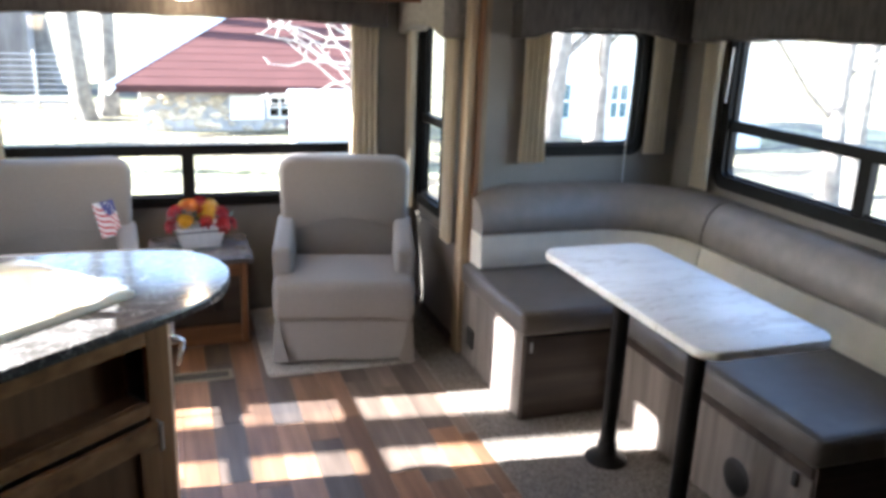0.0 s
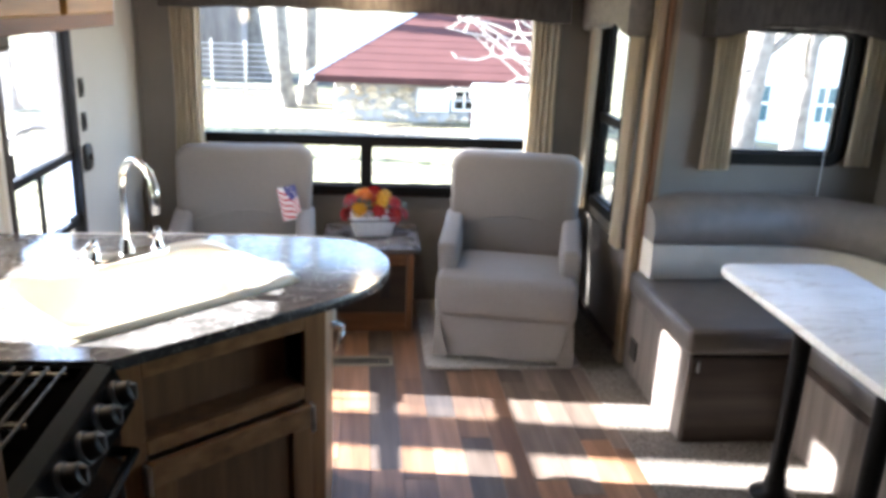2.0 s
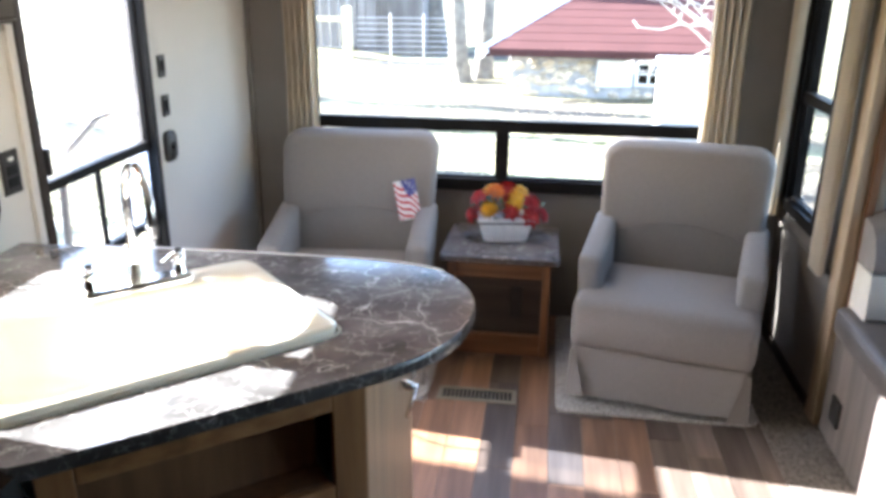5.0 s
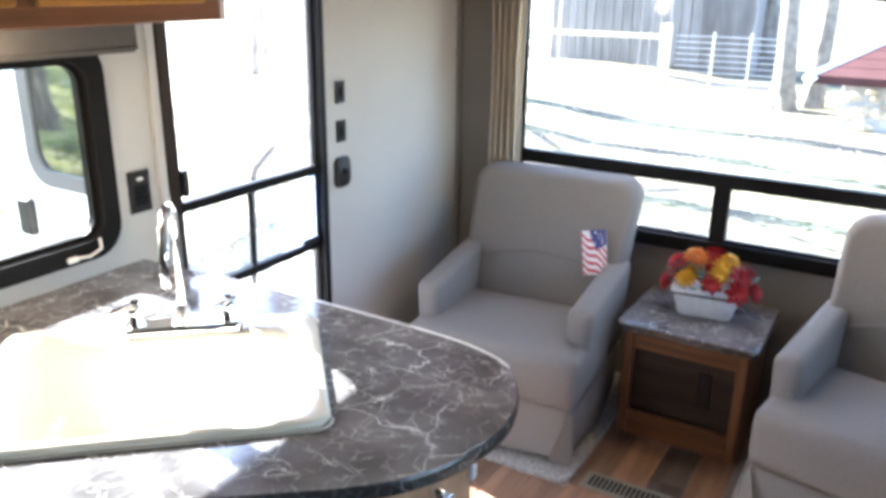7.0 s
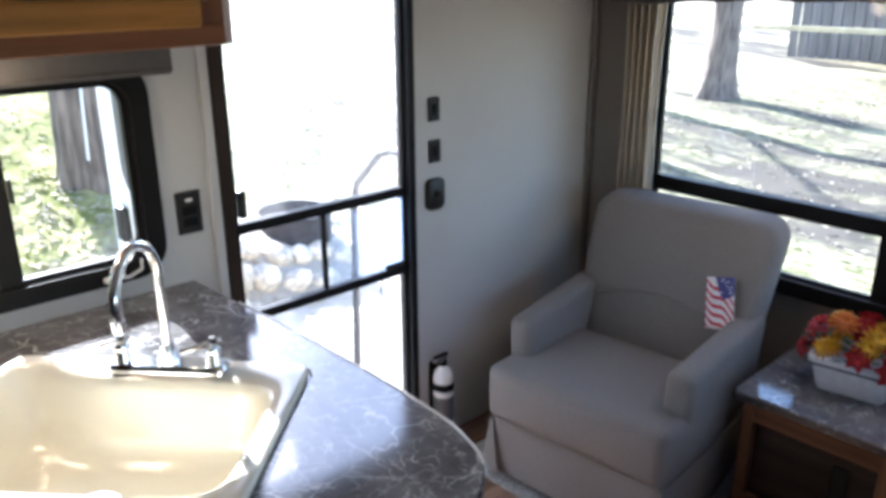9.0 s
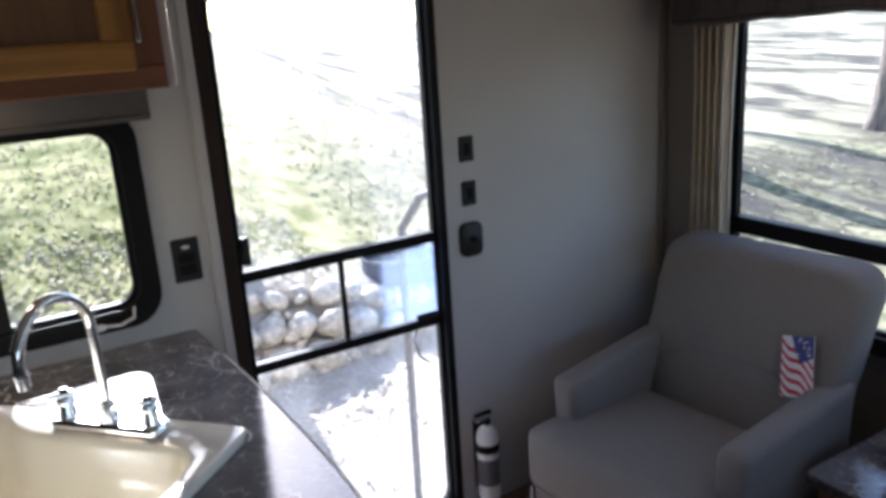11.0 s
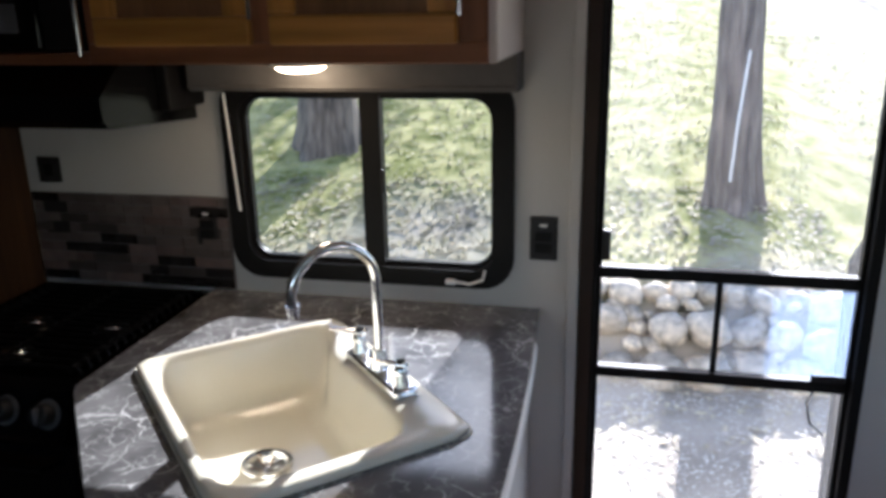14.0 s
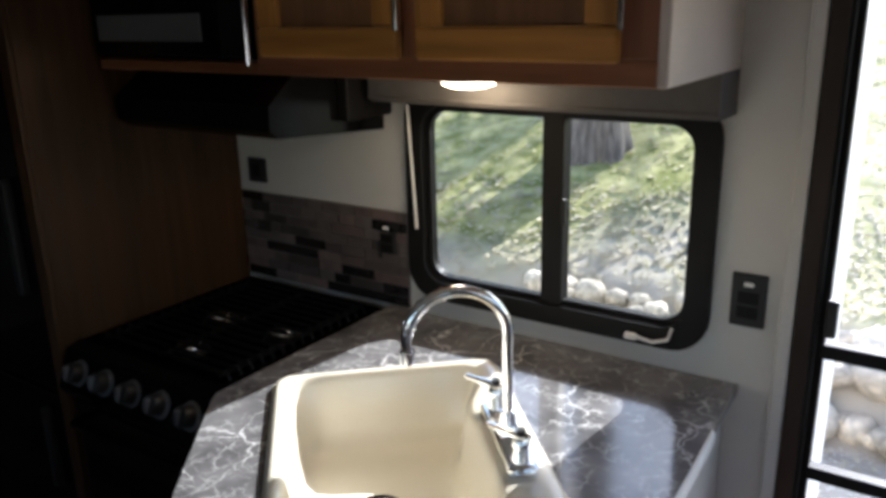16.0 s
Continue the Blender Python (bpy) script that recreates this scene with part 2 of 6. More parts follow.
M_VALEND = mat("light_valance", (0.22, 0.20, 0.175), 0.85, var=0.2, scale=40, bump=0.4, bscale=200)
M_GREYVAL = mat("grey_valance", (0.075, 0.07, 0.065), 0.75, var=0.1, scale=30, bump=0.2, bscale=200)
M_STONE = cracked("laminate_stone", (0.155, 0.149, 0.152), (0.70, 0.685, 0.68), 0.11, 6.5, spec=0.9, amount=0.9)
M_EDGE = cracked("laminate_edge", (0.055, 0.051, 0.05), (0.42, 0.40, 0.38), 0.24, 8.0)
M_EDGEW = mat("pale_edge", (0.78, 0.77, 0.74), 0.3, var=0.1, bump=0.02)
M_MARBLE = veined("table_marble", (0.90, 0.875, 0.845), (0.50, 0.43, 0.37), 0.36, 3.0, spec=0.35, width=0.022, stretch=(0.55, 2.2, 1), amount=0.7, var=0.10)
M_SINK = mat("cream_sink", (0.79, 0.735, 0.61), 0.16, var=0.03, scale=4, bump=0.01, coat=0.4)
M_CHROME = mat("chrome", (0.86, 0.86, 0.87), 0.12, metal=1.0, var=0.02, bump=0.0)
M_STEEL = mat("brushed_steel", (0.55, 0.55, 0.54), 0.28, metal=1.0, var=0.1, bump=0.04)
M_ENAMEL = mat("black_enamel", (0.004, 0.004, 0.0045), 0.16, var=0.1, bump=0.0, spec=0.14)
M_IRON = mat("grate_iron", (0.006, 0.006, 0.0065), 0.3, spec=0.2, var=0.2, bump=0.1)
M_TRAY = mat("matte_black", (0.0025, 0.0025, 0.0025), 0.8, var=0.1, bump=0.0, spec=0.0)
M_VENT = mat("tan_metal", (0.20, 0.17, 0.115), 0.5, var=0.15, bump=0.05)
M_DGLASS = mat("dark_glass", (0.004, 0.004, 0.0045), 0.06, var=0.1, bump=0.0, spec=0.3)
M_MIRRORED = mat("mirrored_tint", (0.34, 0.36, 0.34), 0.03, metal=1.0, var=0.03, bump=0.0)
M_GLASS = glass("window_glass", (0.86, 0.88, 0.87))
M_TINT = glass("tinted_glass", (0.76, 0.78, 0.74))
M_SCREEN = insect_screen("insect_screen", 0.06)
M_CLEAR = glass("clear_panel", (0.95, 0.96, 0.97))
M_TILE = mat("mosaic_tile", (0.08, 0.064, 0.058), 0.3, var=0.3, scale=20, bump=0.1, island=0.55)
M_TILED = mat("mosaic_tile_dark", (0.018, 0.016, 0.016), 0.12, var=0.3, scale=20, bump=0.05)
M_TILEP = mat("mosaic_tile_pink", (0.13, 0.09, 0.08), 0.4, var=0.3, scale=25, bump=0.2, island=0.3)
M_GROUT = mat("grout", (0.13, 0.115, 0.11), 0.8, var=0.2)
M_LAMP = glow("lamp_diffuser", (1.0, 0.78, 0.48), 6.0)
M_RED = mat("red_petal", (0.36, 0.006, 0.008), 0.6, var=0.3, scale=60)
M_ORANGE = mat("orange_petal", (0.56, 0.14, 0.003), 0.6, var=0.3, scale=60)
M_YELLOW = mat("yellow_petal", (0.62, 0.33, 0.003), 0.6, var=0.3, scale=60)
M_LEAF = mat("dark_leaf", (0.05, 0.10, 0.03), 0.6, var=0.3, scale=60)
M_PLANTER = mat("planter_ceramic", (0.80, 0.79, 0.78), 0.35, var=0.1, scale=40, bump=0.1)
M_FLAGR = mat("flag_red", (0.55, 0.03, 0.05), 0.7)
M_FLAGW = mat("flag_white", (0.8, 0.8, 0.8), 0.7, var=0.05)
M_FLAGB = mat("flag_blue", (0.07, 0.08, 0.26), 0.7)
M_BARK = mat("bark", (0.20, 0.16, 0.13), 0.9, var=0.7, scale=9, bump=1.0, bscale=30, stretch=(2.2, 2.2, 0.3))
M_PALEBARK = mat("pale_bark", (0.16, 0.145, 0.125), 0.9, var=0.4, scale=6, bump=0.8, bscale=14)
M_ROCK = mat("field_stone", (0.64, 0.545, 0.41), 0.85, var=0.45, scale=2.2, bump=0.6, bscale=24, island=0.3)
M_GRASSB = mat("grass_blade", (0.42, 0.40, 0.13), 0.8, var=0.35, scale=4)
M_DRYLEAF = mat("dry_leaf", (0.50, 0.43, 0.29), 0.85, var=0.5, scale=3)
M_ROOF = mat("red_metal_roof", (0.072, 0.031, 0.028), 0.85, spec=0.15, var=0.15, scale=2, bump=0.1)
M_BARNRED = mat("red_board", (0.12, 0.045, 0.038), 0.8, var=0.3, scale=4)
M_MORTAR = mat("stone_mortar", (0.40, 0.39, 0.375), 0.9, var=0.3, scale=6)
M_GRAVEL = mat("gravel", (0.58, 0.53, 0.455), 0.9, var=0.3, scale=6)
M_TEAL = mat("teal_glass", (0.05, 0.12, 0.14), 0.1, var=0.2)
M_BLOSSOM = mat("pale_branch", (0.55, 0.50, 0.44), 0.8)
M_WHITE = mat("white_paint", (0.78, 0.78, 0.76), 0.5, var=0.06, scale=3)
M_BOXGREY = mat("utility_grey", (0.40, 0.40, 0.40), 0.5, var=0.1, scale=3)
M_SIDING = mat("pale_blue_siding", (0.55, 0.60, 0.62), 0.6, var=0.08, scale=3)
M_GREYSHED = mat("weathered_board", (0.17, 0.16, 0.155), 0.85, var=0.35, scale=4, stretch=(1, 1, 0.2))
M_POSTY = mat("pale_timber", (0.50, 0.44, 0.29), 0.8, var=0.2, scale=6)
M_RAIL = mat("grey_rail", (0.035, 0.035, 0.038), 0.5, metal=0.0, var=0.1)
M_FILM = film("blue_film", (0.88, 0.93, 1.0), 0.09)
M_RUST = mat("weathered_steel", (0.055, 0.05, 0.05), 0.75, var=0.5, scale=12, bump=0.4, bscale=40)
M_METAL = mat("galvanised", (0.45, 0.46, 0.46), 0.4, metal=0.9, var=0.1)


def ground_material():
    m = mat("yard_ground", (0.50, 0.44, 0.355), 0.95, var=0.45, scale=1.1, bump=0.8, bscale=26, spec=0.1)
    nt = m.node_tree
    b = nt.nodes["Principled BSDF"]
    old = b.inputs["Base Color"].links[0].from_socket
    geo = nt.nodes.new("ShaderNodeNewGeometry")
    n = nt.nodes.new("ShaderNodeTexNoise")
    n.inputs["Scale"].default_value = 0.55
    n.inputs["Detail"].default_value = 8
    nt.links.new(geo.outputs["Position"], n.inputs["Vector"])
    sp = nt.nodes.new("ShaderNodeSeparateXYZ")
    nt.links.new(geo.outputs["Position"], sp.inputs[0])
    mr = nt.nodes.new("ShaderNodeMapRange")
    mr.inputs["From Min"].default_value, mr.inputs["From Max"].default_value = -3.6, -5.2
    mr.inputs["To Min"].default_value, mr.inputs["To Max"].default_value = -0.06, 0.36
    nt.links.new(sp.outputs["X"], mr.inputs["Value"])
    ad = nt.nodes.new("ShaderNodeMath")
    ad.operation = "ADD"
    nt.links.new(n.outputs["Fac"], ad.inputs[0])
    nt.links.new(mr.outputs[0], ad.inputs[1])
    rp = nt.nodes.new("ShaderNodeValToRGB")
    rp.color_ramp.elements[0].position, rp.color_ramp.elements[1].position = 0.5, 0.68
    nt.links.new(ad.outputs[0], rp.inputs["Fac"])
    n4 = nt.nodes.new("ShaderNodeTexNoise")
    n4.inputs["Scale"].default_value = 4.0
    n4.inputs["Detail"].default_value = 6
    nt.links.new(geo.outputs["Position"], n4.inputs["Vector"])
    gr = nt.nodes.new("ShaderNodeValToRGB")
    gr.color_ramp.elements[0].color, gr.color_ramp.elements[0].position = (0.20, 0.205, 0.06, 1), 0.38
    gr.color_ramp.elements[1].color, gr.color_ramp.elements[1].position = (0.50, 0.45, 0.21, 1), 0.62
    nt.links.new(n4.outputs["Fac"], gr.inputs["Fac"])
    mix = nt.nodes.new("ShaderNodeMix")
    mix.data_type = "RGBA"
    nt.links.new(rp.outputs[0], mix.inputs["Factor"])
    nt.links.new(old, mix.inputs["A"])
    nt.links.new(gr.outputs[0], mix.inputs["B"])
    # dry grass on the open side of the bank, paled to carry full sun
    dr = nt.nodes.new("ShaderNodeMapRange")
    dr.inputs["From Min"].default_value, dr.inputs["From Max"].default_value = 4.7, 6.5
    dr.inputs["To Min"].default_value, dr.inputs["To Max"].default_value = 0.0, 0.75
    nt.links.new(sp.outputs["Y"], dr.inputs["Value"])
    mix0 = nt.nodes.new("ShaderNodeMix")
    mix0.data_type = "RGBA"
    mix0.inputs["B"].default_value = (0.60, 0.54, 0.38, 1)
    nt.links.new(dr.outputs[0], mix0.inputs["Factor"])
    nt.links.new(mix.outputs["Result"], mix0.inputs["A"])
    mix = mix0
    # short worn lawn behind the trailer: green and straw in small speckles
    n6 = nt.nodes.new("ShaderNodeTexNoise")
    n6.inputs["Scale"].default_value = 5.5
    n6.inputs["Detail"].default_value = 10
    n6.inputs["Roughness"].default_value = 0.75
    nt.links.new(geo.outputs["Position"], n6.inputs["Vector"])
    lw = nt.nodes.new("ShaderNodeValToRGB")
    lw.color_ramp.elements[0].color, lw.color_ramp.elements[0].position = (0.10, 0.105, 0.045, 1), 0.40
    lw.color_ramp.elements[1].color, lw.color_ramp.elements[1].position = (0.40, 0.36, 0.22, 1), 0.58
    nt.links.new(n6.outputs["Fac"], lw.inputs["Fac"])
    ry = nt.nodes.new("ShaderNodeMapRange")
    ry.inputs["From Min"].default_value, ry.inputs["From Max"].default_value = 5.0, 7.0
    nt.links.new(sp.outputs["Y"], ry.inputs["Value"])
    rx = nt.nodes.new("ShaderNodeMapRange")
    rx.inputs["From Min"].default_value, rx.inputs["From Max"].default_value = -9.0, -6.0
    nt.links.new(sp.outputs["X"], rx.inputs["Value"])
    rm = nt.nodes.new("ShaderNodeMath")
    rm.operation = "MULTIPLY"
    nt.links.new(ry.outputs[0], rm.inputs[0])
    nt.links.new(rx.outputs[0], rm.inputs[1])
    mix1 = nt.nodes.new("ShaderNodeMix")
    mix1.data_type = "RGBA"
    nt.links.new(rm.outputs[0], mix1.inputs["Factor"])
    nt.links.new(mix.outputs["Result"], mix1.inputs["A"])
    nt.links.new(lw.outputs[0], mix1.inputs["B"])
    mix = mix1
    # long dark brown streaks across the rear yard
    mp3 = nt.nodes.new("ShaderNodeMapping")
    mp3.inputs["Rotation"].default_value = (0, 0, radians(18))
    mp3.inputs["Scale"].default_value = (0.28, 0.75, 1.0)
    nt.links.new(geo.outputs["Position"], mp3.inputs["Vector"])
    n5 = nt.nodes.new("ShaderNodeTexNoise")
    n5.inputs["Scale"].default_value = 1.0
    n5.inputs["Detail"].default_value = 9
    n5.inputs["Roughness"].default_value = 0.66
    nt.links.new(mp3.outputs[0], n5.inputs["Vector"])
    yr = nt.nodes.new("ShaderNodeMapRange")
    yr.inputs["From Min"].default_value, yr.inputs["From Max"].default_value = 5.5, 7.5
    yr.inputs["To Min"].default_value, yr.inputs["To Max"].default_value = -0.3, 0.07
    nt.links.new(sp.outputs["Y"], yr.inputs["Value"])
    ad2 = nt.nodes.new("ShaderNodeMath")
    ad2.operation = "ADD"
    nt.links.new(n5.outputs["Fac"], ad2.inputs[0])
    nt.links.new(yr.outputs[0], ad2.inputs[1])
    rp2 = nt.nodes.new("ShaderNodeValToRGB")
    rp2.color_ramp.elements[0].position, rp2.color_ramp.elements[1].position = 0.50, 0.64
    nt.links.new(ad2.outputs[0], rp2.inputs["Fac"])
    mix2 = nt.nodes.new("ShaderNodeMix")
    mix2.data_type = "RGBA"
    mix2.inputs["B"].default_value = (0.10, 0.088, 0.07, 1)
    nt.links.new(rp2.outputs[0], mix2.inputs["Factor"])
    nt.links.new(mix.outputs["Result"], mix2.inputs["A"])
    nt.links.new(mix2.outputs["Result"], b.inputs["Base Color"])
    return m


M_GROUND = ground_material()


# ---- mesh helpers
def part(name, bm, material, parent=None, label=""):
    me = bpy.data.meshes.new(name)
    bmesh.ops.recalc_face_normals(bm, faces=bm.faces)
    bm.to_mesh(me)
    bm.free()
    me.materials.append(material)
    ob = new(name, me)
    ob.parent = parent
    if label:
        ob["label"] = label
    return ob


def thing(name, label, category, group="", kind="", at=(0, 0, 0), rz=0.0):
    ob = new(name)
    ob.empty_display_size = 0.05
    ob.matrix_basis = pose(at[0], at[1], at[2], 0, 0, rz)
    return tagged(ob, label, category, group, kind)


def smooth(ob, angle=40):
    for p in ob.data.polygons:
        p.use_smooth = True
    ob.data.set_sharp_from_angle(angle=radians(angle))
    return ob


def box(lo, hi, bevel=0.0, seg=2, bm=None):
    bm = bm or bmesh.new()
    g = bmesh.ops.create_cube(bm, size=1.0)
    c = [(a + b) / 2 for a, b in zip(lo, hi)]
    s = [abs(b - a) for a, b in zip(lo, hi)]
    for v in g["verts"]:
        v.co = Vector((c[i] + v.co[i] * s[i] for i in range(3)))
    if bevel:
        es = list({e for v in g["verts"] for e in v.link_edges})
        bmesh.ops.bevel(bm, geom=es, offset=min(bevel, min(s) * 0.49), segments=seg, profile=0.5, affect="EDGES", clamp_overlap=True)
    return bm


def cyl(p0, p1, r0, r1=None, n=20, bm=None, bevel=0.0):
    bm = bm or bmesh.new()
    p0, p1 = Vector(p0), Vector(p1)
    d = p1 - p0
    m = Matrix.Translation((p0 + p1) / 2) @ d.to_track_quat("Z", "Y").to_matrix().to_4x4()
    g = bmesh.ops.create_cone(bm, cap_ends=True, segments=n, radius1=r0, radius2=r0 if r1 is None else r1, depth=d.length, matrix=m)
    if bevel:
        es = [e for e in {e for v in g["verts"] for e in v.link_edges} if any(len(f.verts) > 4 for f in e.link_faces)]
        bmesh.ops.bevel(bm, geom=es, offset=bevel, segments=2, profile=0.5, affect="EDGES")
    return bm


def tube(points, r, n=12, bm=None, taper=None):
    bm = bm or bmesh.new()
    pts = [Vector(p) for p in points]
    rings, up = [], Vector((0.3, 0.2, 0.93)).normalized()
    for i, p in enumerate(pts):
        t = (pts[min(i + 1, len(pts) - 1)] - pts[max(i - 1, 0)]).normalized()
        a = t.cross(up)
        if a.length < 0.05:
            a = t.cross(Vector((1, 0, 0)))
        a.normalize()
        b = t.cross(a)
        rr = r if taper is None else r + (taper - r) * i / (len(pts) - 1)
        rings.append([bm.verts.new(p + (a * math.cos(2 * math.pi * k / n) + b * math.sin(2 * math.pi * k / n)) * rr) for k in range(n)])
    for r0, r1 in zip(rings, rings[1:]):
        for k in range(n):
            bm.faces.new((r0[k], r0[(k + 1) % n], r1[(k + 1) % n], r1[k]))
    bm.faces.new(rings[0])
    bm.faces.new(rings[-1])
    return bm


def rrect(u0, u1, v0, v1, r, n=6):
    out = []
    for cx, cy, a0 in ((u1 - r, v1 - r, 0), (u0 + r, v1 - r, 90), (u0 + r, v0 + r, 180), (u1 - r, v0 + r, 270)):
        for i in range(n + 1):
            a = radians(a0 + 90 * i / n)
            out.append((cx + r * math.cos(a), cy + r * math.sin(a)))
    return out


def loft(rings, closed_first=True, closed_last=True, bm=None):
    bm = bm or bmesh.new()
    vs = [[bm.verts.new(p) for p in r] for r in rings]
    for a, b in zip(vs, vs[1:]):
        for k in range(len(a)):
            bm.faces.new((a[k], a[(k + 1) % len(a)], b[(k + 1) % len(a)], b[k]))
    if closed_first:
        bm.faces.new(vs[0])
    if closed_last:
        bm.faces.new(vs[-1])
    return bm


def slab(poly, z0, z1, r=0.0, bm=None):
    """A flat plate from a plan outline, with its top and bottom rims eased by r."""
    if not r:
        return loft([[(x, y, z0) for x, y in poly], [(x, y, z1) for x, y in poly]], bm=bm)
    cx = sum(p[0] for p in poly) / len(poly)
    cy = sum(p[1] for p in poly) / len(poly)

    def inset(d):
        out = []
        for i, (x, y) in enumerate(poly):
            x0, y0 = poly[i - 1]
            x1, y1 = poly[(i + 1) % len(poly)]
            t = Vector((x1 - x0, y1 - y0))
            nrm = Vector((-t.y, t.x)).normalized()
            if nrm.dot(Vector((cx - x, cy - y))) < 0:
                nrm = -nrm
            out.append((x + nrm.x * d, y + nrm.y * d))
        return out

    i1, i2 = inset(r), inset(r * 0.3)
    rings = [[(x, y, z0) for x, y in i1], [(x, y, z0 + r * 0.3) for x, y in i2], [(x, y, z0 + r) for x, y in poly],
             [(x, y, z1 - r) for x, y in poly], [(x, y, z1 - r * 0.3) for x, y in i2], [(x, y, z1) for x, y in i1]]
    return loft(rings, bm=bm)


def ring(outer, inner, place, w0, w1, bm=None):
    """A frame between two outlines of equal count; place(u, v, w) sets it in the world."""
    bm = bm or bmesh.new()
    a = [[bm.verts.new(place(u, v, w)) for u, v in o] for o, w in ((outer, w0), (outer, w1), (inner, w1), (inner, w0))]
    n = len(outer)
    for p, q in zip(a, a[1:] + a[:1]):
        for k in range(n):
            bm.faces.new((p[k], p[(k + 1) % n], q[(k + 1) % n], q[k]))
    return bm


def wall(name, axis, lo, hi, u0, u1, z0, z1, holes, material, label):
    """An upright wall across axis from lo to hi, with openings (u0, u1, z0, z1)."""
    bm = bmesh.new()
    us = sorted({u0, u1, *[h[0] for h in holes], *[h[1] for h in holes]})
    zs = sorted({z0, z1, *[h[2] for h in holes], *[h[3] for h in holes]})
    n, m = len(us) - 1, len(zs) - 1

    def solid(i, j):
        if not (0 <= i < n and 0 <= j < m):
            return False
        u, z = (us[i] + us[i + 1]) / 2, (zs[j] + zs[j + 1]) / 2
        return not any(h[0] < u < h[1] and h[2] < z < h[3] for h in holes)

    cache = {}

    def vert(i, j, w):
        if (i, j, w) not in cache:
            p = (w, us[i], zs[j]) if axis == "x" else (us[i], w, zs[j])
            cache[(i, j, w)] = bm.verts.new(p)
        return cache[(i, j, w)]

    for i in range(n):
        for j in range(m):
            if not solid(i, j):
                continue
            for w in (lo, hi):
                bm.faces.new([vert(i, j, w), vert(i + 1, j, w), vert(i + 1, j + 1, w), vert(i, j + 1, w)])
            for di, dj, a, b in ((-1, 0, (i, j), (i, j + 1)), (1, 0, (i + 1, j), (i + 1, j + 1)), (0, -1, (i, j), (i + 1, j)), (0, 1, (i, j + 1), (i + 1, j + 1))):
                if not solid(i + di, j + dj):
                    bm.faces.new([vert(*a, lo), vert(*b, lo), vert(*b, hi), vert(*a, hi)])
    return tagged(part(name, bm, material), label, "wall", kind="structure")


def onx(x):
    return lambda u, v, w: (x + w, u, v)


def ony(y):
    return lambda u, v, w: (u, y + w, v)


def window(name, place, u0, u1, v0, v1, r, border, sign, label, bars=(), depth=0.05, pane=None):
    """Black-framed window; bars are (u0, u1, v0, v1) strips; sign points into the room."""
    w = thing(name, label, "window", kind="structure")
    o, i = rrect(u0, u1, v0, v1, r), rrect(u0 + border, u1 - border, v0 + border, v1 - border, max(0.012, r - border * 0.55))
    part("window_frame", ring(o, i, place, -sign * depth, sign * 0.016), M_BLACK, w)
    o2, i2 = rrect(u0 + border - 0.006, u1 - border + 0.006, v0 + border - 0.006, v1 - border + 0.006, max(0.012, r - border * 0.5)), \
        rrect(u0 + border + 0.012, u1 - border - 0.012, v0 + border + 0.012, v1 - border - 0.012, max(0.01, r - border * 0.7))
    part("window_frame", ring(o2, i2, place, -sign * 0.03, -sign * 0.008), M_BLACK, w)
    for b in bars:
        q = rrect(*b, 0.004, 2)
        bm = loft([[place(u, v, -sign * 0.035) for u, v in q], [place(u, v, sign * 0.004) for u, v in q]])
        part("crossbar", bm, M_BLACK, w)
    q = rrect(u0 + border, u1 - border, v0 + border, v1 - border, max(0.012, r - border * 0.55))
    bm = bmesh.new()
    bm.faces.new([bm.verts.new(place(u, v, -sign * 0.02)) for u, v in q])
    part("pane", bm, pane or M_GLASS, w)
    return w

# ---- structure
wall("wall_left", "x", XL - 0.05, XL, YF, YR + 0.05, -0.12, ZC, [(2.05, 2.79, 0.985, 1.49), (3.0, 3.685, 0.0, 1.82)], M_LIGHT, "pale grey smooth wall panel beside the entry door")
wall("wall_rear", "y", YR, YR + 0.05, XL, XR + 0.05, -0.12, ZC, [(-0.80, 1.05, 0.655, 1.70)], M_TAUPE, "taupe wallboard behind the two armchairs")
wall("wall_right", "x", XR, XR + 0.05, YS + 0.05, YR, -0.12, ZC, [(4.14, 4.58, 0.655, 1.66)], M_TAUPE, "taupe wallboard beside the armchair")
wall("wall_slide_end", "y", YS, YS + 0.05, XR, XS + 0.05, -0.12, ZC, [(1.72, 2.315, 1.045, 1.66)], M_TAUPE, "taupe end wall of the dinette slide-out")
wall("wall_slide_outer", "x", XS, XS + 0.05, YS0, YS, -0.12, ZC, [(1.74, 3.41, 0.955, 1.68)], M_TAUPE, "taupe outer wall of the dinette slide-out")
wall("wall_slide_front", "y", YS0 - 0.05, YS0, XR, XS + 0.05, -0.12, ZC, [], M_TAUPE, "plain taupe end wall closing the slide-out")
wall("wall_right_front", "x", XR, XR + 0.05, YF, YS0 - 0.05, -0.12, ZC, [], M_TAUPE, "plain taupe wall panel by the hall")
wall("wall_front", "y", YF - 0.05, YF, XL, XR, -0.12, ZC, [], M_TAUPE, "plain taupe wall closing the room")
tagged(part("ceiling", box((XL - 0.05, YF - 0.05, ZC), (XS + 0.05, YR + 0.05, ZC + 0.06)), M_CEIL), "plain white ceiling panel", "ceiling", kind="structure")
floor = tagged(part("floor", box((XL, YF, -0.06), (1.18, YR, -0.006)), M_SEAM), "wood-look plank floor in mixed browns", "floor", kind="structure")
tagged(part("floor_carpet", box((1.18, YS0, -0.06), (XS, YS, 0.004), 0.003), M_CARPET), "speckled grey-beige carpet under the dinette", "carpet", kind="structure")
tagged(part("floor_carpet_strip", box((1.18, YS, -0.06), (XR, YR, 0.004)), M_CARPET), "speckled grey-beige carpet strip beside the chair", "carpet", kind="structure")

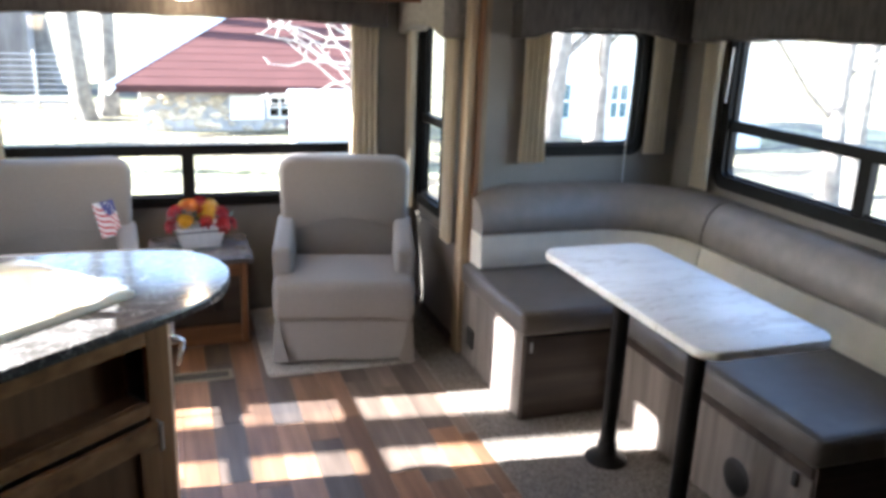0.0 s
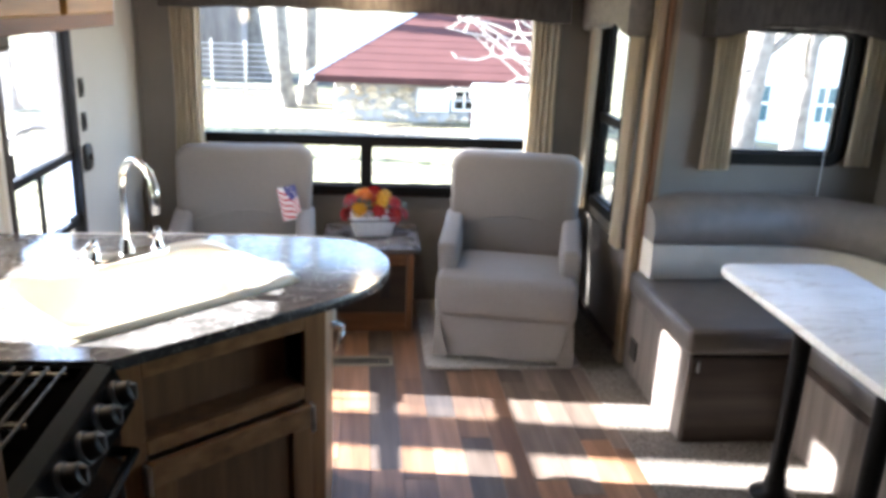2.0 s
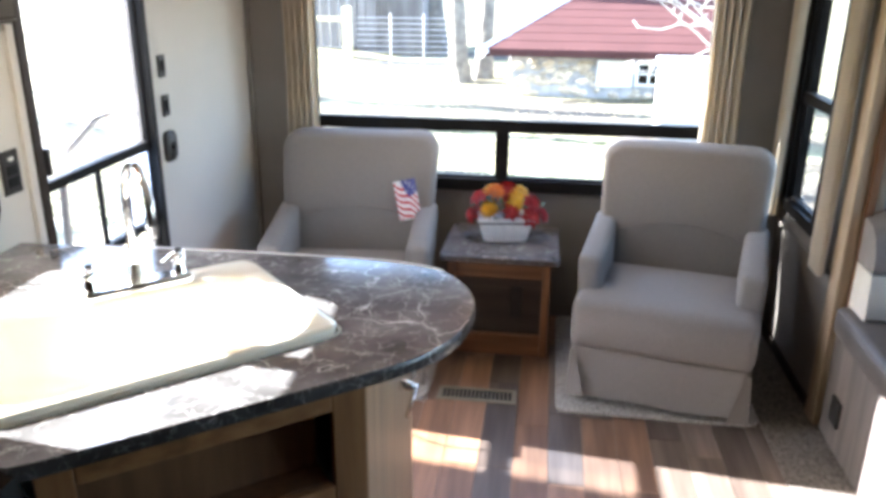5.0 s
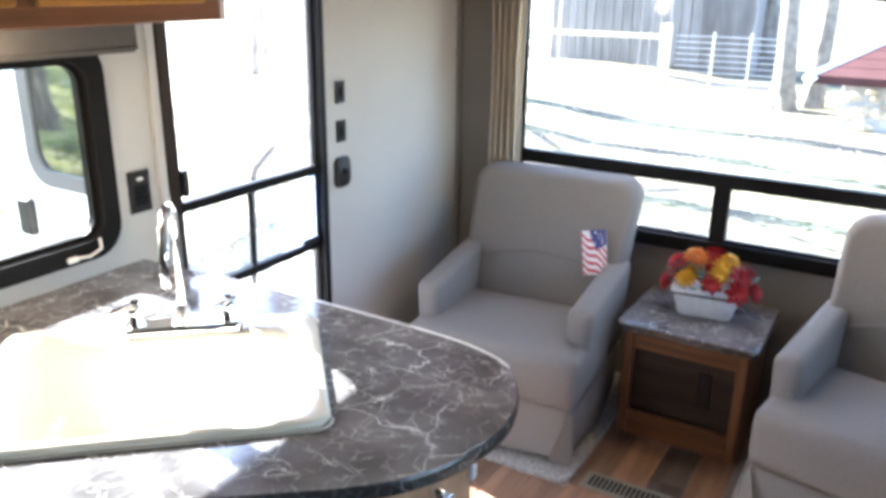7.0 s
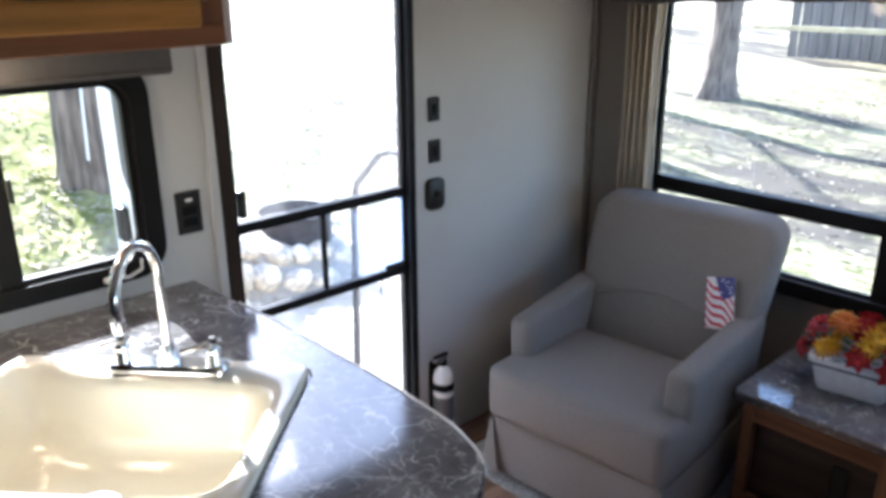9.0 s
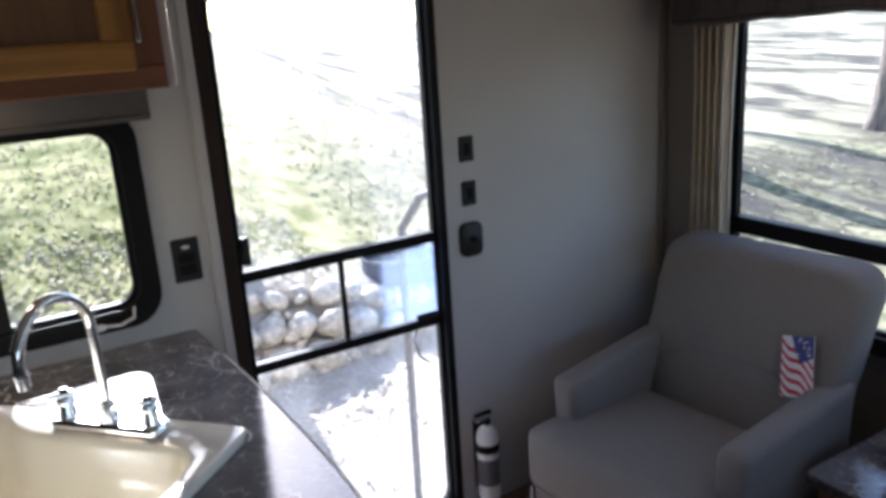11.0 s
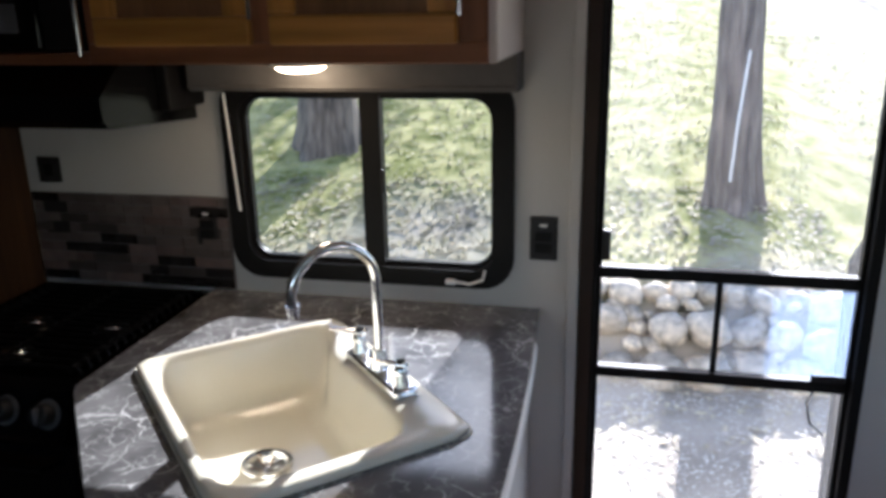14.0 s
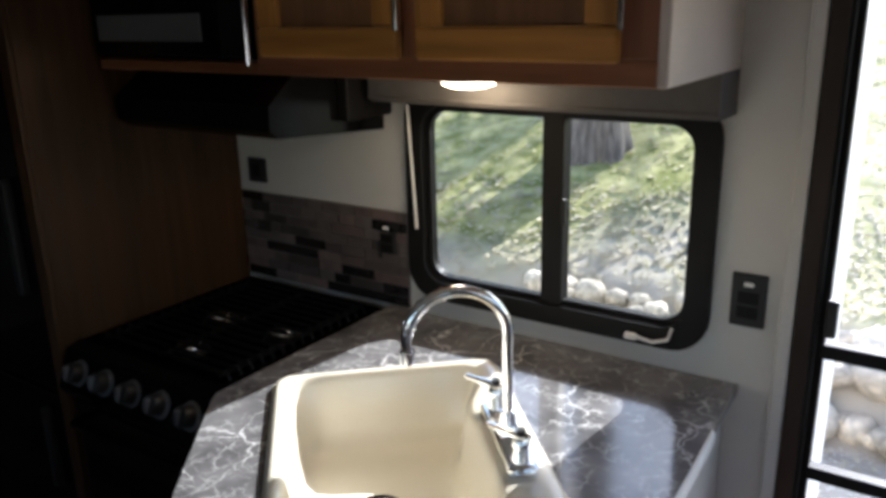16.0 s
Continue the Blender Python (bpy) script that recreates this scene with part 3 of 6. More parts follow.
# windows
window("window_rear", ony(YR), -0.82, 1.07, 0.628, 1.72, 0.05, 0.055, -1, "wide black-framed rear window over a low sash",
       [(-0.765, 1.015, 0.905, 0.962), (0.087, 0.150, 0.683, 0.905)])
window("window_side", onx(XR), 4.12, 4.60, 0.63, 1.68, 0.05, 0.05, -1, "narrow black-framed side window", [(4.17, 4.55, 1.10, 1.145)])
wse = window("window_slide_end", ony(YS), 1.69, 2.345, 1.02, 1.68, 0.07, 0.055, -1, "small black-framed window with rounded corners", pane=M_CLEAR)
wdn = window("window_dinette", onx(XS), 1.70, 3.44, 0.925, 1.70, 0.07, 0.06, -1, "wide black-framed dinette window",
       [(1.76, 3.38, 1.20, 1.25), (2.54, 2.60, 0.985, 1.20)], pane=M_CLEAR)
kw = window("window_kitchen", onx(XL), 2.02, 2.815, 0.955, 1.515, 0.085, 0.05, 1, "black-framed sliding kitchen window with rounded corners", [(2.408, 2.462, 1.0, 1.47)], pane=M_TINT)
part("latch", box((XL + 0.004, 2.462, 1.21), (XL + 0.016, 2.472, 1.27), 0.003), M_PLASTIC, kw)
part("blind_wand", cyl((XL + 0.035, 2.045, 1.47), (XL + 0.03, 2.06, 1.15), 0.004, n=8), M_WHITEPL, kw, "white blind wand")
part("pull_cord", tube([(XL + 0.02, 2.74, 1.01), (XL + 0.03, 2.735, 0.985), (XL + 0.03, 2.70, 0.972), (XL + 0.03, 2.66, 0.978)], 0.004, 8), M_WHITEPL, kw, "white pull cord")
part("cord_knob", box((XL + 0.022, 2.635, 0.968), (XL + 0.038, 2.665, 0.985), 0.006), M_WHITEPL, kw)


# screen door in the entry opening
def screen_door():
    d = thing("door_1", "black-framed screen door, closed, with clear panels", "door", kind="structure")
    pl = onx(XL)
    part("door_frame", ring(rrect(2.985, 3.694, -0.005, 1.835, 0.06), rrect(3.028, 3.668, 0.03, 1.79, 0.05), pl, -0.055, 0.012), M_BLACK, d)
    part("door_frame", ring(rrect(3.024, 3.672, 0.02, 1.795, 0.05), rrect(3.042, 3.658, 0.05, 1.775, 0.045), pl, -0.04, -0.012), M_BLACK, d)
    for z0, z1 in ((0.996, 1.028), (0.716, 0.746)):
        part("crossbar", box((XL - 0.042, 3.035, z0), (XL - 0.008, 3.664, z1), 0.004), M_BLACK, d)
    part("divider", box((XL - 0.034, 3.330, 0.746), (XL - 0.018, 3.345, 0.996), 0.003), M_BLACK, d)
    part("latch", box((XL - 0.012, 3.04, 1.05), (XL + 0.012, 3.062, 1.13), 0.005), M_PLASTIC, d)
    part("retainer_cord", tube([(XL - 0.05, 3.60, 0.72), (XL - 0.06, 3.585, 0.66), (XL - 0.06, 3.60, 0.60), (XL - 0.055, 3.635, 0.57)], 0.004, 6), M_BLACK, d)
    part("slide_grip", box((XL - 0.02, 3.575, 0.746), (XL - 0.006, 3.655, 0.766), 0.003), M_PLASTIC, d)
    bm = bmesh.new()
    bm.faces.new([bm.verts.new((XL - 0.026, y, z)) for y, z in ((3.04, 0.74), (3.66, 0.74), (3.66, 1.0), (3.04, 1.0))])
    part("pane", bm, M_CLEAR, d)
    for y0, tall in ((3.35, 0.985), (3.46, 0.96), (3.55, 0.985)):
        bm = bmesh.new()
        bm.faces.new([bm.verts.new((XL - 0.020 - (y0 - 3.35) * 0.02, y, z)) for y, z in ((y0, 0.75), (3.658, 0.75), (3.658, 0.992), (y0 + 0.008, tall))])
        part("protective_film", bm, M_FILM, d, "blue clear film on the panel corner")
    for z0, z1 in ((0.03, 0.72), (1.02, 1.79)):
        bm = bmesh.new()
        bm.faces.new([bm.verts.new((XL - 0.03, y, z)) for y, z in ((3.03, z0), (3.662, z0), (3.662, z1), (3.03, z1))])
        part("insect_screen", bm, M_SCREEN, d, "fine pale mesh")
    return d


screen_door()
tagged(part("threshold", box((XL - 0.06, 2.985, -0.03), (XL + 0.03, 3.70, 0.004), 0.004), M_METAL), "metal strip at the foot of the entry door", "threshold", kind="structure")
tagged(part("trim_door_side", box((XL, 2.955, 0.0), (XL + 0.014, 2.984, ZC), 0.004), M_LIGHT), "pale upright moulding beside the entry door", "trim", kind="structure")
# added strip: paints the light that falls on the black jamb
tagged(part("jamb_light_strip", box((XL + 0.0125, 2.987, 0.0), (XL + 0.0165, 3.020, 1.834), 0.001, 1), M_JAMBLIT), "added brown strip giving the black door jamb its lit look", "trim", kind="structure")
tagged(part("trim_door_head", box((XL, 2.93, 1.836), (XL + 0.05, 3.75, 1.90), 0.006), M_WOODH), "dark wooden moulding over the entry door", "trim", kind="structure")
tagged(part("trim_corner", box((XL + 0.004, YR - 0.03, 0.0), (XL + 0.022, YR - 0.002, ZC), 0.004), M_TAUPE), "taupe moulding in the room corner", "trim", kind="structure")


# open entry door outside
def entry_door():
    d = thing("entry_door", "white entry door standing open outside, with a dark-framed window", "door")
    y0, y1 = 2.955, 2.99
    part("door_leaf", box((-1.84, y0, 0.02), (-1.15, y1, 1.78), 0.012), M_WHITE, d)
    pl = ony(y0)
    o, i = rrect(-1.665, -1.25, 1.03, 1.66, 0.10), rrect(-1.615, -1.30, 1.08, 1.61, 0.07)
    part("window_frame", ring(o, i, pl, -0.014, 0.004), M_GREYPL, d)
    bm = bmesh.new()
    bm.faces.new([bm.verts.new((u, y0 - 0.004, v)) for u, v in i])
    part("pane", bm, M_MIRRORED, d, "mirrored tinted pane")
    part("handle", box((-1.745, y0 - 0.03, 0.85), (-1.675, y0, 0.975), 0.012), M_PLASTIC, d, "black paddle handle")
    return d


entry_door()


# curtains and valances
def curtain(name, along, pos, u0, u1, z0, z1, label, out):
    """Gathered strip of cloth; along is the axis it spreads on, out the side it faces."""
    n, folds = 48, max(4, round((u1 - u0) / 0.032))
    rings = []
    for k, z in enumerate(np.linspace(z0, z1, 7)):
        sq = 1.0 - 0.10 * math.sin(math.pi * k / 6)
        pts = []
        for i in range(n + 1):
            f = i / n
            u = (u0 + u1) / 2 + (f - 0.5) * (u1 - u0) * sq
            w = 0.020 * math.sin(2 * math.pi * folds * f + 0.5 * math.sin(5 * f)) * (0.75 + 0.25 * k / 6)
            pts.append((u, w))
        loop = [(u, w + 0.003) for u, w in pts] + [(u, w - 0.003) for u, w in reversed(pts)]
        rings.append([((u, pos + out * w, z) if along == "x" else (pos + out * w, u, z)) for u, w in loop])
    c = thing(name, label, "curtain")
    smooth(part("cloth", loft(rings), M_CURT, c), 60)
    return c


curtain("curtain", "x", YR - 0.05, -0.89, -0.738, 0.87, 1.66, "cream pleated curtain at the rear window", -1)
curtain("curtain", "x", YR - 0.05, 0.985, 1.15, 0.87, 1.66, "cream pleated curtain at the rear window", -1)
curtain("curtain", "y", XR - 0.06, 4.54, 4.63, 0.60, 1.66, "cream pleated curtain at the narrow side window", -1)
curtain("curtain", "y", XR - 0.05, 3.875, 4.0, 0.57, 1.66, "cream pleated curtain beside the slide-out trim", -1)
curtain("curtain", "x", YS - 0.05, 1.63, 1.775, 1.00, 1.66, "short cream curtain at the dinette end window", -1)
curtain("curtain", "x", YS - 0.05, 2.33, 2.46, 1.03, 1.66, "short cream curtain at the dinette end window", -1)
curtain("curtain", "y", XS - 0.05, 3.43, 3.57, 0.90, 1.66, "cream curtain at the wide dinette window", -1)
curtain("curtain", "y", XS - 0.05, 1.52, 1.66, 0.90, 1.66, "cream curtain at the wide dinette window", -1)


def valance(name, along, u0, u1, w_back, w_front, z0, z1, arch, label, m_side=None):
    """Padded box valance with a softly arched lower edge."""
    v = thing(name, label, "valance")
    n = 24
    us = [u0 + (u1 - u0) * i / n for i in range(n + 1)]

    def low(i):
        f = i / n
        return z0 + arch * max(0.0, min(1.0, math.sin(math.pi * f) * 1.6 - 0.25)) + (0.004 * math.sin(i * 2.1) if arch else 0)

    def at(u, w, z):
        return (u, w, z) if along == "x" else (w, u, z)

    rings = []
    for i, u in enumerate(us):
        s = 1 if w_front > w_back else -1
        rings.append([at(u, w_back, low(i)), at(u, w_front - s * 0.012, low(i)), at(u, w_front, low(i) + 0.015), at(u, w_front, z1), at(u, w_back, z1)])
    smooth(part("padded_board", loft(rings), m_side or M_VALANCE, v), 50)
    part("hem_piping", tube([at(u, w_front, low(i) + 0.012) for i, u in enumerate(us)], 0.004, 6), m_side or M_VALANCE, v)
    return v


valance("valance", "x", -0.92, 1.17, YR - 0.002, YR - 0.14, 1.60, 1.728, 0.02, "dark padded fabric valance over the rear window")
valance("valance", "y", 3.86, 4.64, XR - 0.002, XR - 0.13, 1.57, 1.85, 0.05, "grey-brown fabric valance over the narrow window", M_VALEND)
valance("valance", "x", 1.58, 2.50, YS - 0.002, YS - 0.12, 1.585, 1.90, 0.05, "dark padded fabric valance over the small window")
valance("valance", "y", 1.45, 3.60, XS - 0.002, XS - 0.12, 1.60, 1.90, 0.03, "dark padded fabric valance over the dinette window")
valance("valance", "y", 2.0, 2.835, XL + 0.002, XL + 0.13, 1.484, 1.572, 0.0, "grey fabric valance over the kitchen window", M_GREYVAL)
part("cord", tube([(2.24, YS - 0.03, 1.30), (2.235, YS - 0.03, 1.1), (2.235, YS - 0.035, 0.88)], 0.003, 6), M_WHITEPL, wse, "thin pale blind cord")
part("blind_wand", cyl((XS - 0.03, 3.39, 1.58), (XS - 0.03, 3.40, 1.33), 0.005, n=8), M_WHITEPL, wdn, "white blind wand")

# slide-out trim
for i, (x0, x1, y0, y1) in enumerate(((1.372, 1.412, YS - 0.008, YS + 0.085), (1.412, 1.442, YS - 0.026, YS - 0.002), (1.442, 1.472, YS - 0.016, YS - 0.002))):
    tagged(part("trim_slide", box((x0, y0, 0.0), (x1, y1, ZC), 0.006), (M_TRIMW, M_TABLEW, M_TRIMW)[i]), "pale wooden upright trim at the slide-out opening", "trim", kind="structure")
tagged(part("baseboard", box((XR - 0.012, YS + 0.09, 0.005), (XR - 0.002, YR - 0.002, 0.055), 0.003), M_DARKWOOD), "dark skirting at the foot of the wall", "baseboard", kind="structure")
tagged(part("trim_wainscot", box((XR - 0.016, YS + 0.09, 0.545), (XR - 0.002, YR - 0.002, 0.57), 0.004), M_TAUPE), "taupe rail below the narrow window", "trim", kind="structure")


# overhead cupboard at the rear and its lamp
def rear_overhead():
    c = thing("overhead_cabinet", "long wooden overhead cabinet above the rear window", "cabinet")
    part("body", box((XL + 0.003, 4.24, 1.735), (XR - 0.003, YR - 0.003, ZC - 0.003), 0.005), M_WOODX, c)
    part("bottom_rail", box((XL + 0.003, 4.215, 1.73), (XR - 0.003, 4.238, 1.775), 0.004), M_WOODX, c)
    for k in range(4):
        x0 = XL + 0.04 + k * 0.60
        part("door", box((x0, 4.218, 1.785), (x0 + 0.56, 4.238, ZC - 0.03), 0.006), M_HONEY, c)


rear_overhead()


def puck(at, label):
    p = thing("ceiling_light", label, "lamp", at=at)
    smooth(part("housing", cyl((0, 0, -0.012), (0, 0, 0), 0.068, 0.072, 32), M_WHITEPL, p))
    rings = [[(0.06 * math.cos(a) * s, 0.06 * math.sin(a) * s, z) for a in np.linspace(0, 2 * math.pi, 28, endpoint=False)] for s, z in ((1, -0.012), (0.9, -0.02), (0.6, -0.026), (0.2, -0.028))]
    smooth(part("diffuser", loft(rings), M_LAMP, p, "glowing warm diffuser"))
    la = bpy.data.lights.new("puck_lamp", "POINT")
    la.energy, la.color, la.shadow_soft_size = 0.42, (1.0, 0.74, 0.45), 0.05
    lo = new("bulb", la)
    lo.location = (0, 0, -0.06)
    lo.parent = p


puck((0.13, 4.37, 1.729), "round lit lamp under the rear overhead cabinet")
puck((-0.86, 2.345, 1.566), "round lit lamp under the kitchen wall cabinet")

# ---- armchairs
def cushion(lo, hi, r, puff=0.02, bm=None):
    """A padded block: rounded box with a slight crown on its top."""
    bm = box(lo, hi, r, 4, bm)
    bmesh.ops.subdivide_edges(bm, edges=[e for e in bm.edges if e.calc_length() > 0.12], cuts=5, use_grid_fill=True)
    c = [(a + b) / 2 for a, b in zip(lo, hi)]
    h = [(b - a) / 2 for a, b in zip(lo, hi)]
    for v in bm.verts:
        d = [(v.co[i] - c[i]) / h[i] for i in range(3)]
        for i in range(3):
            j, k = (i + 1) % 3, (i + 2) % 3
            v.co[i] += puff * d[i] * max(0, 1 - d[j] ** 2) * max(0, 1 - d[k] ** 2)
    return bm


def armchair(at, rz=0.0):
    c = thing("armchair", "grey-beige upholstered swivel armchair with a skirt, on a carpet square", "chair", "pair of armchairs", at=at, rz=rz)
    # seat
    smooth(part("seat", cushion((-0.335, -0.415, 0.238), (0.335, 0.078, 0.44), 0.036, 0.014), M_FABRIC, c), 70)
    # backrest: rounded shoulders, leaning back
    prof = rrect(-0.335, 0.335, 0.0, 0.575, 0.085, 8)
    rings = []

    def back_at(u, w, v):
        return (u * (0.97 + 0.11 * v / 0.575), 0.15 + w + 0.20 * v / 0.565 - 0.030 * math.sin(math.pi * min(1.0, v / 0.30)) * (w < 0), 0.345 + v)

    for w, s in ((-0.078, 0.90), (-0.070, 0.95), (-0.046, 0.985), (0.0, 1.0), (0.046, 0.985), (0.066, 0.955), (0.075, 0.90)):
        rings.append([back_at(u * s, w, 0.2825 + (v - 0.2825) * s) for u, v in prof])
    smooth(part("backrest", loft(rings), M_FABRIC, c), 60)
    bm = tube([back_at(x, -0.079, v) for x, v in [(-0.27 + 0.027 * i, 0.215 + 0.05 * math.sin(math.pi * i / 20)) for i in range(21)]], 0.004, 6)
    part("seam", bm, M_FABRIC, c)
    for s in (-1, 1):
        arm = box((0.240 if s > 0 else -0.335, -0.285, 0.28), (0.335 if s > 0 else -0.240, 0.24, 0.60), 0.03, 4)
        for v in arm.verts:
            f = (v.co.y + 0.285) / 0.525
            if v.co.z > 0.42:
                v.co.z += 0.05 * f - 0.03
                v.co.x += s * 0.012
            v.co.x += s * 0.012 * f
        smooth(part("armrest", arm, M_FABRIC, c), 70)
    # pleated skirt
    sk = []
    loop = rrect(-0.335, 0.335, -0.40, 0.30, 0.03, 3)
    dense = []
    for i, p0 in enumerate(loop):
        p1 = loop[(i + 1) % len(loop)]
        n = max(1, int(math.dist(p0, p1) / 0.03))
        dense += [(p0[0] + (p1[0] - p0[0]) * m / n, p0[1] + (p1[1] - p0[1]) * m / n) for m in range(n)]
    for k, z in enumerate((0.25, 0.236, 0.19, 0.12, 0.045)):
        g = 0.982 + 0.005 * k
        sk.append([(x * g + 0.0025 * k * math.sin(9 * y + 5 * x), (y + 0.05) * g - 0.05 - 0.004 * k + 0.0028 * k * math.sin(13 * x + 2 * y), z + (0.008 * math.sin(16 * x + 9 * y) if k == 4 else 0)) for x, y in dense])
    smooth(part("skirt", loft(sk, False, False), M_FABRIC, c, "skirt panel with corner pleats"), 50)
    part("piping", tube([(x * 0.99, y * 0.995, 0.236) for x, y in loop] + [(loop[0][0] * 0.99, loop[0][1] * 0.995, 0.236)], 0.004, 6), M_FABRIC, c)
    for s in (-1, 1):
        bm = bmesh.new()
        q = [(s * 0.332, -0.396, 0.228), (s * 0.342, -0.418, 0.036), (s * 0.262, -0.436, 0.046), (s * 0.318, -0.402, 0.228)]
        vs = [bm.verts.new(p) for p in q]
        ws = [bm.verts.new((p[0], p[1] + 0.004, p[2])) for p in q]
        bm.faces.new(vs), bm.faces.new(list(reversed(ws)))
        for i in range(4):
            bm.faces.new((vs[i], vs[(i + 1) % 4], ws[(i + 1) % 4], ws[i]))
        part("pleat", bm, M_FABRIC, c)
    smooth(part("swivel_base", cyl((0, -0.02, 0.012), (0, -0.02, 0.22), 0.23, 0.2, 28), M_PLASTIC, c))
    return c


chair_r = armchair((0.865, 4.165, 0), -12)
chair_l = armchair((-0.49, 4.20, 0), 5)


def chair_mat(x0, x1, y0, y1):
    m = thing("carpet_square", "pale shaggy carpet square under an armchair", "rug", "carpet squares")
    bm = slab(rrect(x0, x1, y0, y1, 0.05, 5), 0.001, 0.014, 0.004)
    part("surface", bm, M_MATTE, m)
    rnd = random.Random(5)
    bm = bmesh.new()
    for e in range(260):
        s = rnd.random() * (x1 - x0 + y1 - y0)
        p, d = ((x0 + s, y0), (0, -1)) if s < x1 - x0 else (((x1 if x0 > 0 else x1), y0 + s - (x1 - x0)), (1, 0))
        a = rnd.uniform(-0.5, 0.5)
        l = rnd.uniform(0.006, 0.016)
        q = Vector((p[0], p[1], 0.009))
        t = Vector((d[0] * math.cos(a) - d[1] * math.sin(a), d[0] * math.sin(a) + d[1] * math.cos(a), -0.4)) * l
        sd = Vector((-d[1], d[0], 0)) * 0.003
        bm.faces.new([bm.verts.new(q - sd), bm.verts.new(q + sd), bm.verts.new(q + t)])
    tagged(part("fringe", bm, M_MATTE, m), kind="stuff")


chair_mat(0.41, 1.175, 3.735, 4.64)
chair_mat(-0.93, -0.10, 3.74, 4.64)


# ---- end table
def end_table():
    t = thing("end_table", "wooden end table with a dark stone-look laminate top", "table")
    part("tabletop", slab(rrect(-0.105, 0.40, 4.165, 4.63, 0.025, 4), 0.437, 0.470, 0.006), M_STONE, t)
    part("tabletop_edge", ring(rrect(-0.107, 0.402, 4.163, 4.632, 0.026, 4), rrect(-0.10, 0.395, 4.17, 4.625, 0.024, 4), lambda u, v, w: (u, v, w), 0.441, 0.464), M_EDGE, t)
    for x in (-0.075, 0.335):
        part("leg", box((x, 4.19, 0.0), (x + 0.035, 4.235, 0.437), 0.005), M_TABLEW, t)
    part("side_panel", box((-0.075, 4.235, 0.0), (-0.058, 4.62, 0.437), 0.003), M_TABLEW, t)
    part("side_panel", box((0.353, 4.235, 0.0), (0.370, 4.62, 0.437), 0.003), M_TABLEW, t)
    part("apron", box((-0.04, 4.195, 0.365), (0.335, 4.22, 0.437), 0.004), M_TABLEWX, t)
    part("bottom_rail", box((-0.04, 4.195, 0.0), (0.335, 4.22, 0.10), 0.004), M_TABLEWX, t)
    part("front_panel", box((-0.058, 4.24, 0.0), (0.353, 4.25, 0.437)), M_DARKWOOD, t, "dark recessed panel")
    part("socket_plate", box((0.20, 4.228, 0.17), (0.25, 4.241, 0.31), 0.004), M_PLASTIC, t, "black socket plate")
    return t


end_table()


